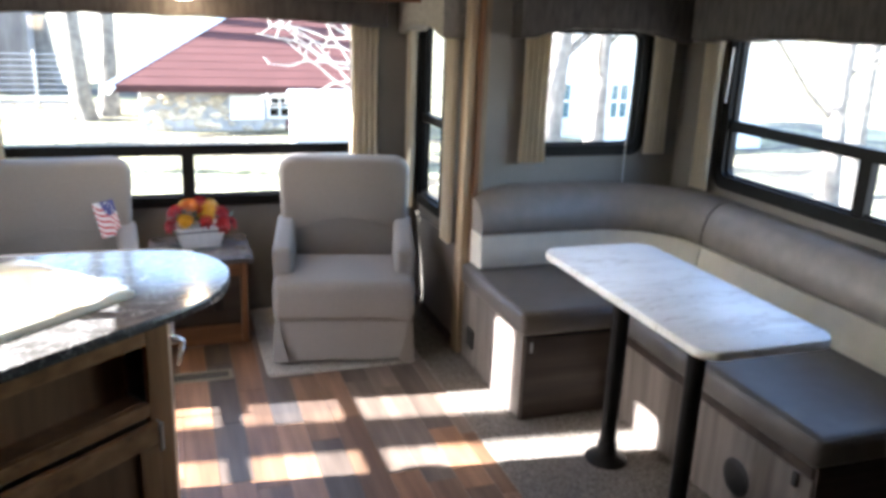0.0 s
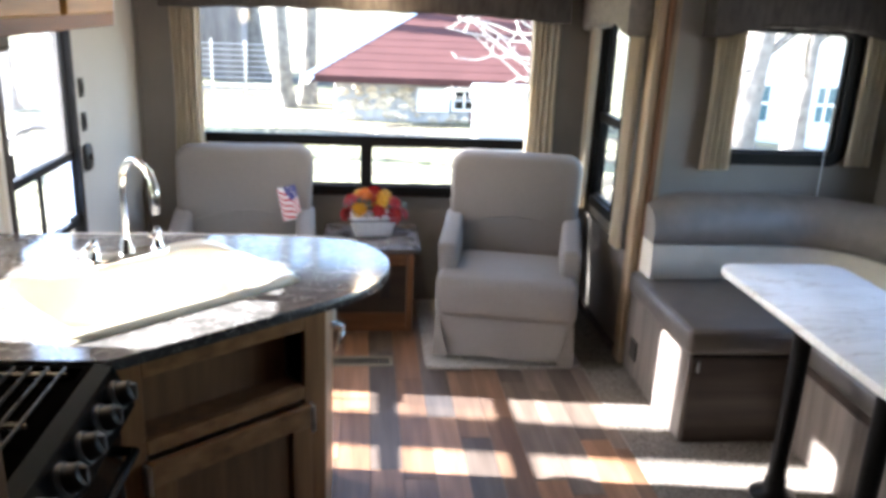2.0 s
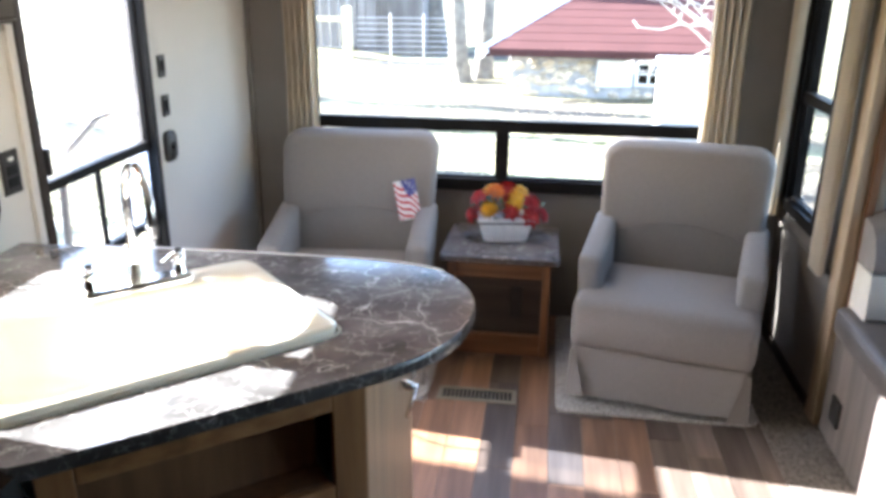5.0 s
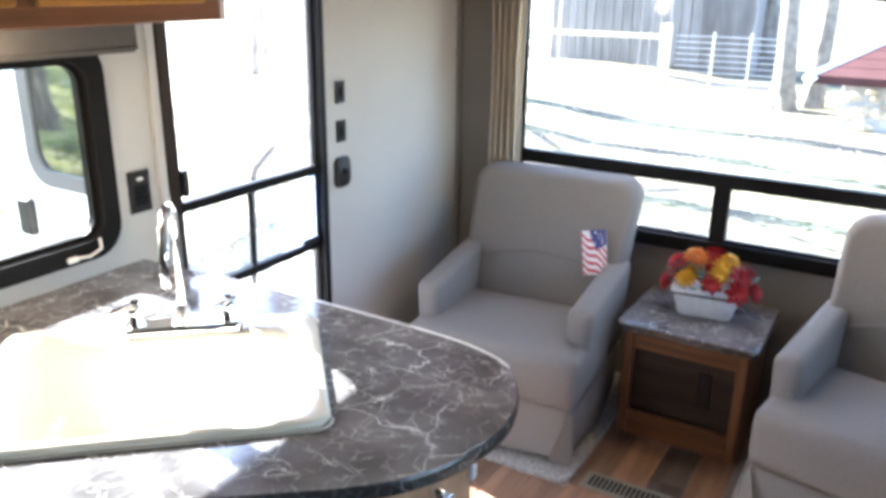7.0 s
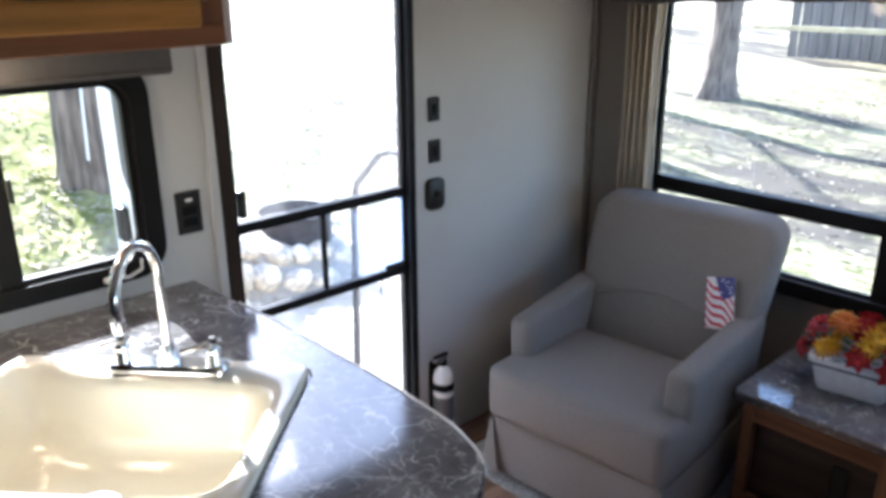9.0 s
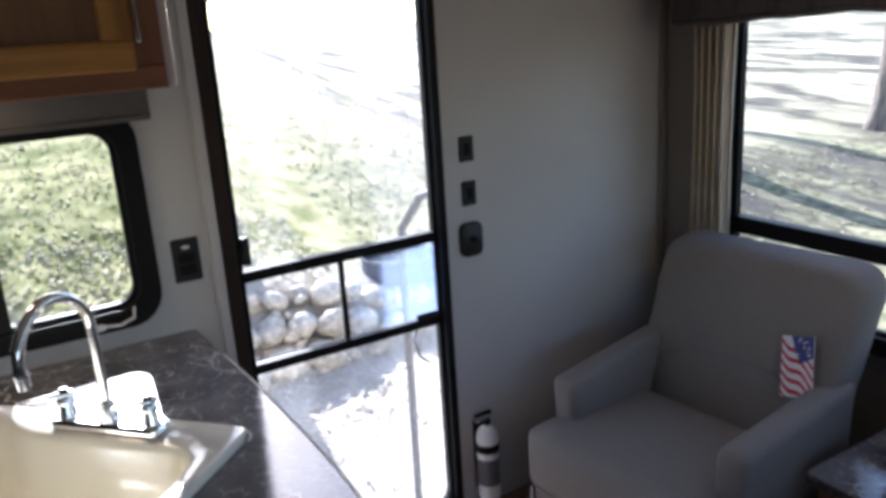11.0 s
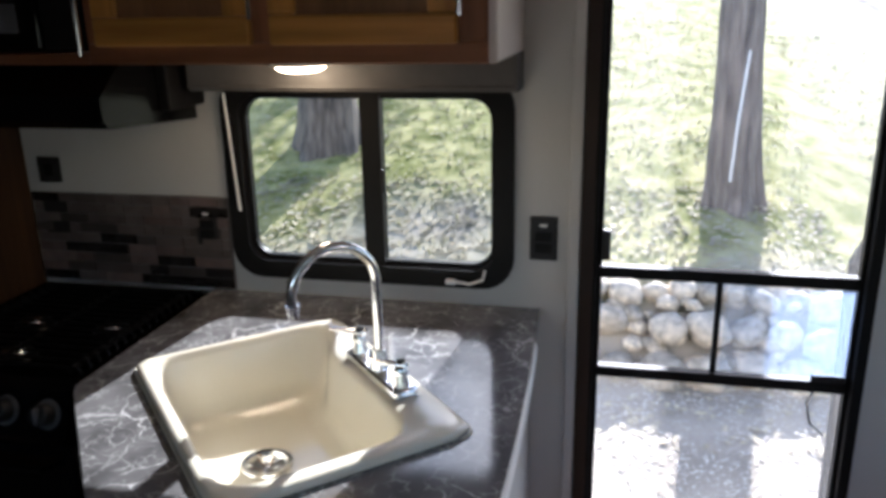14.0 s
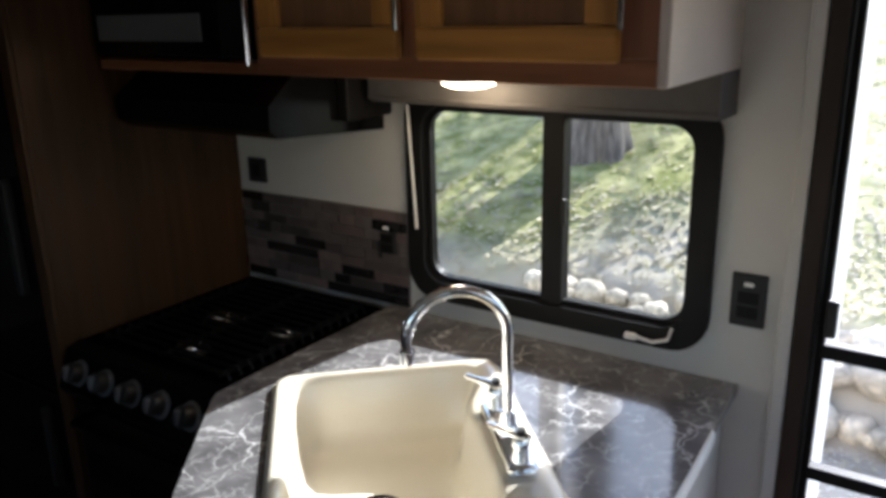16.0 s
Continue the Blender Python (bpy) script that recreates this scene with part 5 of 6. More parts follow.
# base cabinet with a slanted front
def base_cabinet():
    c = thing("base_cabinet", "stained wooden base cabinet with an open slot above a panel door", "cabinet")
    A, B = Vector((-0.452, 1.978)), Vector((0.0, 2.342))
    d = (B - A).normalized()
    n = Vector((d.y, -d.x))
    L = (B - A).length

    def q(s0, s1, w0, w1, z0, z1, bev=0.004):
        bm = box((s0, w0, z0), (s1, w1, z1), bev)
        for v in bm.verts:
            p = A + d * v.co.x + n * v.co.y
            v.co = Vector((p.x, p.y, v.co.z))
        return bm

    part("stile", q(0.0, 0.06, -0.02, 0.0, 0.0, 0.877), M_CABW, c)
    part("stile", q(L - 0.07, L, -0.02, 0.0, 0.0, 0.877), M_CABW, c)
    part("top_rail", q(0.06, L - 0.07, -0.02, 0.0, 0.82, 0.877), M_CABWX, c)
    part("middle_rail", q(0.06, L - 0.07, -0.02, 0.0, 0.615, 0.655), M_CABWX, c)
    part("bottom_rail", q(0.06, L - 0.07, -0.02, 0.0, 0.0, 0.10), M_CABWX, c)
    part("slot_liner", q(0.062, L - 0.072, -0.10, -0.09, 0.655, 0.82, 0), M_PANELW, c, "dark slot back")
    part("slot_floor", q(0.062, L - 0.072, -0.09, -0.02, 0.640, 0.656, 0), M_PANELW, c)
    dr = part("door", q(0.055, L - 0.062, 0.001, 0.010, 0.09, 0.60, 0), M_PANELW, c, "recessed panel door")
    part("door_rail", q(0.055, L - 0.062, 0.001, 0.024, 0.54, 0.605), M_CABWX, dr)
    part("door_rail", q(0.055, L - 0.062, 0.001, 0.024, 0.085, 0.15), M_CABWX, dr)
    part("door_stile", q(0.055, 0.12, 0.001, 0.023, 0.15, 0.54), M_CABW, dr)
    part("door_stile", q(L - 0.127, L - 0.062, 0.001, 0.023, 0.15, 0.54), M_CABW, dr)
    part("hinge", q(L - 0.064, L - 0.052, 0.0, 0.026, 0.52, 0.60, 0.002), M_STEEL, dr)
    part("hinge", q(0.045, 0.057, 0.0, 0.026, 0.52, 0.60, 0.002), M_STEEL, dr)
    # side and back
    part("side_panel", box((-0.018, 2.345, 0.0), (0.0, 2.86, 0.877), 0.003), M_ENDBOUNCE, c, "plain honey woodgrain end panel, paled by bounced sun in its colour")
    part("back_panel", box((XL + 0.01, 2.845, 0.0), (-0.02, 2.862, 0.877), 0.003), M_LIGHT, c, "pale back panel by the entry")
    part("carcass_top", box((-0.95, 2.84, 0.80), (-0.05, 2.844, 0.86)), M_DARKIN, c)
    pts = [(0.030 + 0.010 * math.sin(a), 2.685 + 0.036 * math.cos(a), 0.628 + 0.038 * math.sin(a)) for a in np.linspace(0, 2 * math.pi, 33)]
    tr = smooth(part("towel_ring", tube(pts, 0.0055, 10), M_CHROME, c, "chrome towel ring"))
    smooth(part("ring_mount", cyl((0.0, 2.685, 0.672), (0.034, 2.685, 0.668), 0.015, 0.010, 18, bevel=0.002), M_CHROME, tr))
    part("corner_strip", box((0.0, 2.845, 0.60), (0.012, 2.866, 0.874), 0.004), M_WHITEPL, c, "white upright strip on the cabinet corner")
    return c


base_cabinet()


def wall_cabinet():
    c = thing("wall_cabinet", "honey-brown wooden wall cabinet with two panel doors", "cabinet")
    part("body", box((XL + 0.003, 1.965, 1.60), (-0.66, 2.815, ZC - 0.003)), M_WOODV, c)
    part("underside", box((XL + 0.003, 1.965, 1.575), (-0.665, 2.815, 1.598)), M_WOODH, c)
    part("face_rail", box((-0.66, 1.955, 1.572), (-0.642, 2.835, 1.615), 0.004), M_WOODH, c)
    part("face_stile", box((-0.66, 1.955, 1.615), (-0.642, 1.99, ZC - 0.003), 0.004), M_WOODV, c)
    part("face_stile", box((-0.66, 2.335, 1.615), (-0.642, 2.385, ZC - 0.003), 0.004), M_WOODV, c)
    part("face_stile", box((-0.66, 2.755, 1.615), (-0.642, 2.835, ZC - 0.003), 0.004), M_WOODV, c)
    part("end_panel", box((XL + 0.003, 2.817, 1.572), (-0.64, 2.837, ZC - 0.003), 0.006), M_ENDLIT, c, "glossy end panel, pale with the door's light in its colour")
    for y0, y1 in ((1.985, 2.34), (2.38, 2.762)):
        dr = part("door", box((-0.641, y0 + 0.03, 1.64), (-0.632, y1 - 0.03, ZC - 0.04)), M_PANELW, c, "wooden panel door")
        part("door_rail", box((-0.641, y0, 1.61), (-0.620, y1, 1.668), 0.006), M_HONEYH, dr)
        part("door_rail", box((-0.641, y0, ZC - 0.07), (-0.620, y1, ZC - 0.012), 0.006), M_HONEYH, dr)
        for a, b in ((y0, y0 + 0.058), (y1 - 0.058, y1)):
            part("door_stile", box((-0.641, a, 1.668), (-0.621, b, ZC - 0.07), 0.005), M_HONEY, dr)
        part("handle", box((-0.620, y1 + 0.002, 1.66), (-0.606, y1 + 0.012, 1.76), 0.003), M_CHROME, dr, "chrome pull")
    return c


wall_cabinet()


def microwave():
    m = thing("microwave", "black built-in microwave oven above the range hood", "microwave")
    part("body", box((XL + 0.003, 1.395, 1.60), (-0.655, 1.953, ZC - 0.02), 0.004), M_BLACK, m)
    part("door", box((-0.655, 1.40, 1.605), (-0.632, 1.85, ZC - 0.025), 0.006), M_DGLASS, m)
    part("control_panel", box((-0.655, 1.855, 1.605), (-0.634, 1.94, ZC - 0.025), 0.004), M_BLACK, m)
    part("handle", box((-0.632, 1.944, 1.59), (-0.618, 1.954, ZC - 0.03), 0.003), M_CHROME, m, "bright metal edge strip")
    part("front_strip", box((-0.632, 1.43, 1.64), (-0.628, 1.80, 1.70)), M_GREYPL, m)
    part("lower_rail", box((XL + 0.003, 1.395, 1.572), (-0.645, 1.953, 1.598), 0.003), M_WOODH, m)
    return m


microwave()


def hood():
    h = thing("range_hood", "black range hood under the microwave", "hood")
    y0, y1 = 1.40, 1.945
    rings = []
    for y in (y0, y1):
        rings.append([(XL + 0.003, y, 1.40), (-0.70, y, 1.425), (-0.67, y, 1.445), (-0.67, y, 1.50), (-0.76, y, 1.568), (XL + 0.003, y, 1.568)])
    part("shell", loft(rings), M_ENAMEL, h)
    part("side_plate", box((XL + 0.003, y1, 1.44), (-0.90, y1 + 0.03, 1.56), 0.006), M_BLACK, h)
    return h


hood()


def stove():
    s = thing("gas_range", "black gas range with wire grates and chrome-rimmed knobs", "stove")
    x0, x1, y0, y1 = XL + 0.02, -0.475, 1.395, 1.932
    part("body", box((x0, y0, 0.0), (x1, y1, 0.86), 0.006), M_ENAMEL, s)
    part("cooktop", ring([(x0, y0), (x1 + 0.01, y0), (x1 + 0.01, y1), (x0, y1)], [(x0 + 0.02, y0 + 0.02), (x1 - 0.02, y0 + 0.02), (x1 - 0.02, y1 - 0.02), (x0 + 0.02, y1 - 0.02)], lambda u, v, w: (u, v, w), 0.86, 0.90), M_TRAY, s)
    part("burner_tray", box((x0 + 0.02, y0 + 0.02, 0.86), (x1 - 0.02, y1 - 0.02, 0.874)), M_TRAY, s)
    for bx, by in ((-0.80, 1.555), (-0.615, 1.65), (-0.80, 1.79)):
        bu = smooth(part("burner", cyl((bx, by, 0.874), (bx, by, 0.888), 0.05, 0.042, 24), M_IRON, s))
        smooth(part("burner_cap", cyl((bx, by, 0.888), (bx, by, 0.899), 0.034, 0.027, 24, bevel=0.003), M_CHROME, bu, "bright burner cap"))
    for k in range(15):
        x = x0 + 0.05 + k * (x1 - x0 - 0.10) / 14
        part("grate_bar", tube([(x, y0 + 0.03, 0.885), (x, y0 + 0.035, 0.908), (x, y1 - 0.035, 0.908), (x, y1 - 0.03, 0.885)], 0.004, 8), M_IRON, s)
    for y in (y0 + 0.06, (y0 + y1) / 2, y1 - 0.06):
        part("grate_bar", tube([(x0 + 0.04, y, 0.903), (x1 - 0.04, y, 0.903)], 0.0055, 8), M_IRON, s)
    bm = loft([[(x1, y, 0.905), (x1 + 0.035, y, 0.895), (x1 + 0.075, y, 0.80), (x1 + 0.06, y, 0.775), (x1, y, 0.775)] for y in (y0, y1)])
    part("control_panel", bm, M_ENAMEL, s)
    for k in range(5):
        y = y0 + 0.07 + k * 0.105
        c0 = Vector((x1 + 0.056, y, 0.848))
        nn = Vector((0.92, 0, 0.39))
        kb = smooth(part("knob", cyl(c0, c0 + nn * 0.034, 0.028, 0.023, 20, bevel=0.004), M_PLASTIC, s, "black knob with a chrome rim"))
        smooth(part("knob_rim", cyl(c0 - nn * 0.002, c0 + nn * 0.007, 0.034, 0.031, 20), M_GREYPL, kb))
        part("knob_grip", box((c0.x + 0.024, y - 0.005, c0.z - 0.006), (c0.x + 0.040, y + 0.005, c0.z + 0.030), 0.003), M_GREYPL, kb)
    od = part("oven_door", box((x1, y0 + 0.01, 0.20), (x1 + 0.045, y1 - 0.01, 0.765), 0.01), M_DGLASS, s)
    part("oven_handle", tube([(x1 + 0.045, y0 + 0.05, 0.715), (x1 + 0.085, y0 + 0.06, 0.72), (x1 + 0.085, y1 - 0.06, 0.72), (x1 + 0.045, y1 - 0.05, 0.715)], 0.011, 10), M_ENAMEL, od)
    return s


stove()


def pantry_and_fridge():
    p = thing("pantry_panel", "tall wooden end panel beside the range", "cabinet")
    part("side_panel", box((XL + 0.003, 1.355, 0.0), (-0.44, 1.378, ZC - 0.003), 0.003), M_PANTRYDIM, p)
    part("edge_stile", box((-0.44, 1.335, 0.0), (-0.425, 1.380, ZC - 0.003), 0.004), M_PANTRYDIM, p)
    f = thing("refrigerator", "black refrigerator with a dark upright handle", "refrigerator")
    part("body", box((XL + 0.003, 0.72, 0.0), (-0.45, 1.333, ZC - 0.05)), M_BLACK, f)
    part("upper_door", box((-0.45, 0.73, 0.75), (-0.432, 1.328, ZC - 0.06), 0.008), M_DGLASS, f)
    part("lower_door", box((-0.45, 0.73, 0.06), (-0.432, 1.328, 0.742), 0.008), M_DGLASS, f)
    part("handle", box((-0.432, 1.26, 1.02), (-0.405, 1.285, 1.32), 0.008), M_PLASTIC, f)
    part("handle", box((-0.432, 1.26, 0.46), (-0.405, 1.285, 0.70), 0.008), M_PLASTIC, f)


pantry_and_fridge()


# plates on the wall
def plate(name, y, z, w, h, label, rocker=True, light=False):
    p = thing(name, label, "switch" if rocker else "outlet")
    part("cover_plate", box((XL, y - w / 2, z - h / 2), (XL + 0.008, y + w / 2, z + h / 2), 0.004), M_PLASTIC, p)
    if rocker:
        part("rocker", box((XL + 0.008, y - w * 0.2, z - h * 0.25), (XL + 0.014, y + w * 0.2, z + h * 0.25), 0.003), M_BLACK, p)
    if light:
        part("indicator", box((XL + 0.008, y - w * 0.13, z + h * 0.27), (XL + 0.012, y + w * 0.13, z + h * 0.34), 0.001), M_WHITEPL, p, "small pale indicator")
        for dz in (-0.22, 0.05):
            part("socket_face", box((XL + 0.008, y - w * 0.3, z + h * (dz - 0.11)), (XL + 0.011, y + w * 0.3, z + h * (dz + 0.11)), 0.002), M_BLACK, p)


plate("light_switch", 3.785, 1.275, 0.052, 0.08, "dark wall switch beside the entry door")
plate("light_switch", 3.787, 1.133, 0.052, 0.08, "dark wall switch beside the entry door")
plate("wall_outlet", 2.891, 1.10, 0.072, 0.118, "black wall outlet beside the kitchen window", False, True)
plate("wall_outlet", 1.94, 1.095, 0.07, 0.115, "black wall outlet on the mosaic backsplash", False, True)
plate("light_switch", 1.455, 1.245, 0.075, 0.075, "black wall switch above the range")
plate("wall_outlet", 1.455, 1.115, 0.08, 0.12, "black wall outlet above the range", False)
ra = thing("antenna_plate", "rounded dark wall plate below the switches", "plate")
smooth(part("cover_plate", loft([[(XL + x, u, v) for u, v in rrect(3.785 - s, 3.785 + s, 0.982 - s * 1.35, 0.982 + s * 1.35, s * 0.6, 6)] for x, s in ((0, 0.042), (0.012, 0.042), (0.018, 0.036))]), M_PLASTIC, ra))
part("dial", cyl((XL + 0.018, 3.785, 0.985), (XL + 0.026, 3.785, 0.985), 0.014, 0.011, 18), M_BLACK, ra)


def extinguisher():
    e = thing("fire_extinguisher", "small white fire extinguisher with a black strap on the wall", "extinguisher")
    x, y = XL + 0.055, 3.775
    rings = [[(x + r * math.cos(a), y + r * math.sin(a), z) for a in np.linspace(0, 2 * math.pi, 24, endpoint=False)] for r, z in ((0.030, 0.06), (0.038, 0.068), (0.039, 0.29), (0.034, 0.315), (0.018, 0.335), (0.014, 0.345))]
    smooth(part("cylinder", loft(rings), M_WHITEPL, e))
    smooth(part("strap", cyl((x, y, 0.245), (x, y, 0.275), 0.041, n=24), M_BLACK, e))
    part("bracket", box((XL, y - 0.022, 0.08), (XL + 0.016, y + 0.022, 0.34), 0.003), M_BLACK, e)
    smooth(part("valve", cyl((x, y, 0.335), (x, y, 0.365), 0.016, 0.013, 16), M_BLACK, e))
    part("lever", box((x - 0.008, y - 0.045, 0.36), (x + 0.008, y + 0.02, 0.372), 0.003), M_STEEL, e)
    part("lever", box((x - 0.007, y - 0.045, 0.378), (x + 0.007, y + 0.02, 0.388), 0.003), M_BLACK, e)
    part("label_band", ring([(x + 0.0395 * math.cos(a), y + 0.0395 * math.sin(a)) for a in np.linspace(0, 2 * math.pi, 24, endpoint=False)], [(x + 0.038 * math.cos(a), y + 0.038 * math.sin(a)) for a in np.linspace(0, 2 * math.pi, 24, endpoint=False)], lambda u, v, w: (u, v, w), 0.12, 0.22), M_GREYPL, e)


extinguisher()

# ---- outdoors
def bank_drop(y):
    """How far the foot of the bank sinks beyond the entry door."""
    f = max(0.0, min(1.0, (y - 3.9) / 1.1))
    return 0.26 * f * f * (3 - 2 * f)


def ground_height(x, y):
    near = max(0.0, min(1.0, (10.0 - y) / 4.0)) * max(0.0, min(1.0, (1.0 - x) / 3.0))
    z = GZ + 0.42 * near
    if x < -3.3:
        z += near * (0.46 - bank_drop(y)) * min(1.0, (-3.3 - x) / 0.45)
    if x < -3.75:
        far = 0.3 + 0.7 * max(0.0, min(1.0, (14.0 - y) / 8.0))
        d = -3.75 - x
        z += far * (0.24 * min(d, 2.2) + 0.17 * max(0.0, min(40.0, d - 2.2)))
    if x > 4:
        z -= 0.11 * min(11, x - 4)
    r = math.hypot(x, y)
    return z + 0.05 * noise.noise(Vector((x * 0.5, y * 0.5, 0))) * min(1, max(0, (r - 2) / 4)) + 0.02 * noise.noise(Vector((x * 1.7, y * 1.7, 3)))


def ground():
    xs = sorted({*np.linspace(-30, 30, 101).round(3), *np.linspace(-7, -2.5, 46).round(3), -3000, -800, -200, -80, -45, 45, 80, 200, 800, 3000})
    ys = sorted({*np.linspace(-20, 36, 95).round(3), -3000, -800, -200, -80, -40, 50, 80, 200, 800, 3000})
    verts = [(float(x), float(y), ground_height(float(x), float(y))) for y in ys for x in xs]
    n = len(xs)
    faces = [(j * n + i, j * n + i + 1, (j + 1) * n + i + 1, (j + 1) * n + i) for j in range(len(ys) - 1) for i in range(n - 1)]
    me = bpy.data.meshes.new("ground")
    me.from_pydata(verts, [], faces)
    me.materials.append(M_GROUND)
    tagged(smooth(new("ground", me), 180), "sunlit yard of gravel, thin grass and dry leaves", "ground", kind="structure")


ground()


def tree(at, r, height, label, seed, material=None, lean=(0, 0), limbs=9, first=0.45, spread=0.5):
    rnd = random.Random(seed)
    x, y = at
    z = ground_height(x, y) - 0.1
    t = thing("tree", label, "tree")
    def axis(f):
        return (x + lean[0] * f * height + 0.06 * math.sin(f * 9 + seed), y + lean[1] * f * height + 0.05 * math.cos(f * 7 + seed), z + f * height)

    pts = [axis(f) for f in np.linspace(0, 1, 14)]
    bm = bmesh.new()
    n, m = 40, 70
    rings = []
    for i in range(m + 1):
        f = (i / m) ** 1.5
        p = axis(f)
        rr = r * (1 - 0.5 * f) * (1 + 0.55 * math.exp(-f * height * 2.2))
        row = []
        for a in np.linspace(0, 2 * math.pi, n, endpoint=False):
            g = noise.noise(Vector((math.cos(a) * 3.2 + seed, math.sin(a) * 3.2, p[2] * 1.1))) * 0.09 + noise.noise(Vector((math.cos(a) * 8.0, math.sin(a) * 8.0 + seed, p[2] * 3.5))) * 0.07
            flare = 0.18 * math.exp(-f * height * 3.0) * math.sin(5 * a + seed)
            q = rr * (1 + g + flare)
            row.append((p[0] + q * math.cos(a), p[1] + q * math.sin(a), p[2]))
        rings.append(row)
    smooth(part("trunk", loft(rings, bm=bm), material or M_BARK, t), 180)
    crown = bmesh.new()
    for k in range(limbs):
        f = first + (1 - first) * (k + 0.5) / limbs
        i = min(12, int(f * 13))
        p = Vector(pts[i])
        a = k * 2.4 + seed
        d = Vector((math.cos(a), math.sin(a), 0.55 + 0.4 * rnd.random())).normalized()
        ln = height * spread * (1.1 - f) * rnd.uniform(0.6, 1.0) + 0.8
        seg = [p]
        for s in range(5):
            d = (d + Vector((rnd.uniform(-0.25, 0.25), rnd.uniform(-0.25, 0.25), rnd.uniform(-0.05, 0.25)))).normalized()
            seg.append(seg[-1] + d * ln / 5)
        tube(seg, r * 0.28 * (1.1 - f), 7, crown, taper=0.012)
        for s in seg[2:]:
            for b in range(3):
                e = (d + Vector((rnd.uniform(-1, 1), rnd.uniform(-1, 1), rnd.uniform(-0.3, 0.8)))).normalized()
                q = s + e * ln * 0.18
                q2 = q + (e + Vector((rnd.uniform(-0.6, 0.6), rnd.uniform(-0.6, 0.6), 0.2))).normalized() * ln * 0.14
                tube([s, q, q2], 0.018, 5, crown, taper=0.005)
    part("crown", crown, material or M_BARK, t, "bare spring branches and twigs")
    return t


tree((-5.65, 0.64), 0.215, 10.5, "thick brown-barked tree on the grassy bank", 3, first=0.55)
td = tree((-4.9, 3.83), 0.145, 10.5, "tall straight tree on the bank facing the door", 7, first=0.6)
part("hanging_cord", tube([(-4.655, 3.82, 0.50), (-4.665, 3.84, 0.9), (-4.71, 3.88, 1.36)], 0.011, 6), M_WHITEPL, td, "white cord hanging down the trunk")
tree((-6.8, 16.2), 0.28, 10, "tree on the lawn behind the fence", 12, first=0.5)
tree((-1.75, 19.2), 0.20, 9, "pale trunk near the barn", 21, M_PALEBARK, first=0.4)
tree((-1.25, 19.8), 0.18, 9, "pale trunk near the barn", 25, M_PALEBARK, lean=(0.02, 0), first=0.35)
tree((-3.2, 26.0), 0.34, 11, "large leaning tree behind the fence", 31, M_PALEBARK, lean=(-0.12, 0), first=0.35)
tree((5.85, 12.0), 0.25, 9, "pale forked tree beyond the dinette window", 41, M_PALEBARK, lean=(0.07, 0.0), first=0.16, spread=0.6, limbs=16)
tree((8.4, 15.0), 0.2, 8, "bare tree in front of the pale house", 83, M_PALEBARK, lean=(0.05, 0), first=0.2, spread=0.6, limbs=14)
tree((6.9, 17.5), 0.2, 8, "bare tree in front of the pale house", 89, M_PALEBARK, lean=(-0.05, 0), first=0.2, spread=0.6, limbs=14)
tree((9.5, 9.5), 0.16, 8, "pale tree beyond the dinette window", 47, M_PALEBARK, lean=(-0.05, 0), first=0.25, spread=0.6)
tree((13.0, 12.5), 0.2, 9, "pale tree in the far yard", 53, M_PALEBARK, first=0.25, spread=0.6)
tree((14.0, 7.0), 0.18, 8, "pale tree in the far yard", 59, M_PALEBARK, first=0.3, spread=0.6)
tree((-8.5, 11.5), 0.22, 10, "tree beside the rear lawn", 71, first=0.3, spread=0.6)
tree((-11.5, 14.5), 0.25, 11, "tree beside the rear lawn", 73, first=0.3, spread=0.6)
# trees mostly out of view, added up-sun to dapple the bank with shade
for ty, tx, sd in ((-3.6, -15.5, 101), (-1.2, -14.0, 103), (0.9, -16.0, 107)):
    tree((tx, ty), 0.17, 5.6, "bare tree added up the bank to shade it, mostly out of view", sd, limbs=30, first=0.25, spread=0.75)
tree((-10.0, -4.0), 0.25, 12, "tree high on the bank", 61, first=0.5)


# rough stone edging at the foot of the bank
def rock_meshes():
    out = []
    for s in range(6):
        bm = bmesh.new()
        bmesh.ops.create_icosphere(bm, subdivisions=2, radius=1.0)
        for v in bm.verts:
            v.co *= 1 + 0.34 * noise.noise(v.co * 1.3 + Vector((s * 7.0, 0, 0)))
            v.co.z *= 0.78
        me = bpy.data.meshes.new("stone")
        bm.to_mesh(me)
        bm.free()
        for p in me.polygons:
            p.use_smooth = True
        me.materials.append(M_ROCK)
        out.append(me)
    return out


ROCKS = rock_meshes()


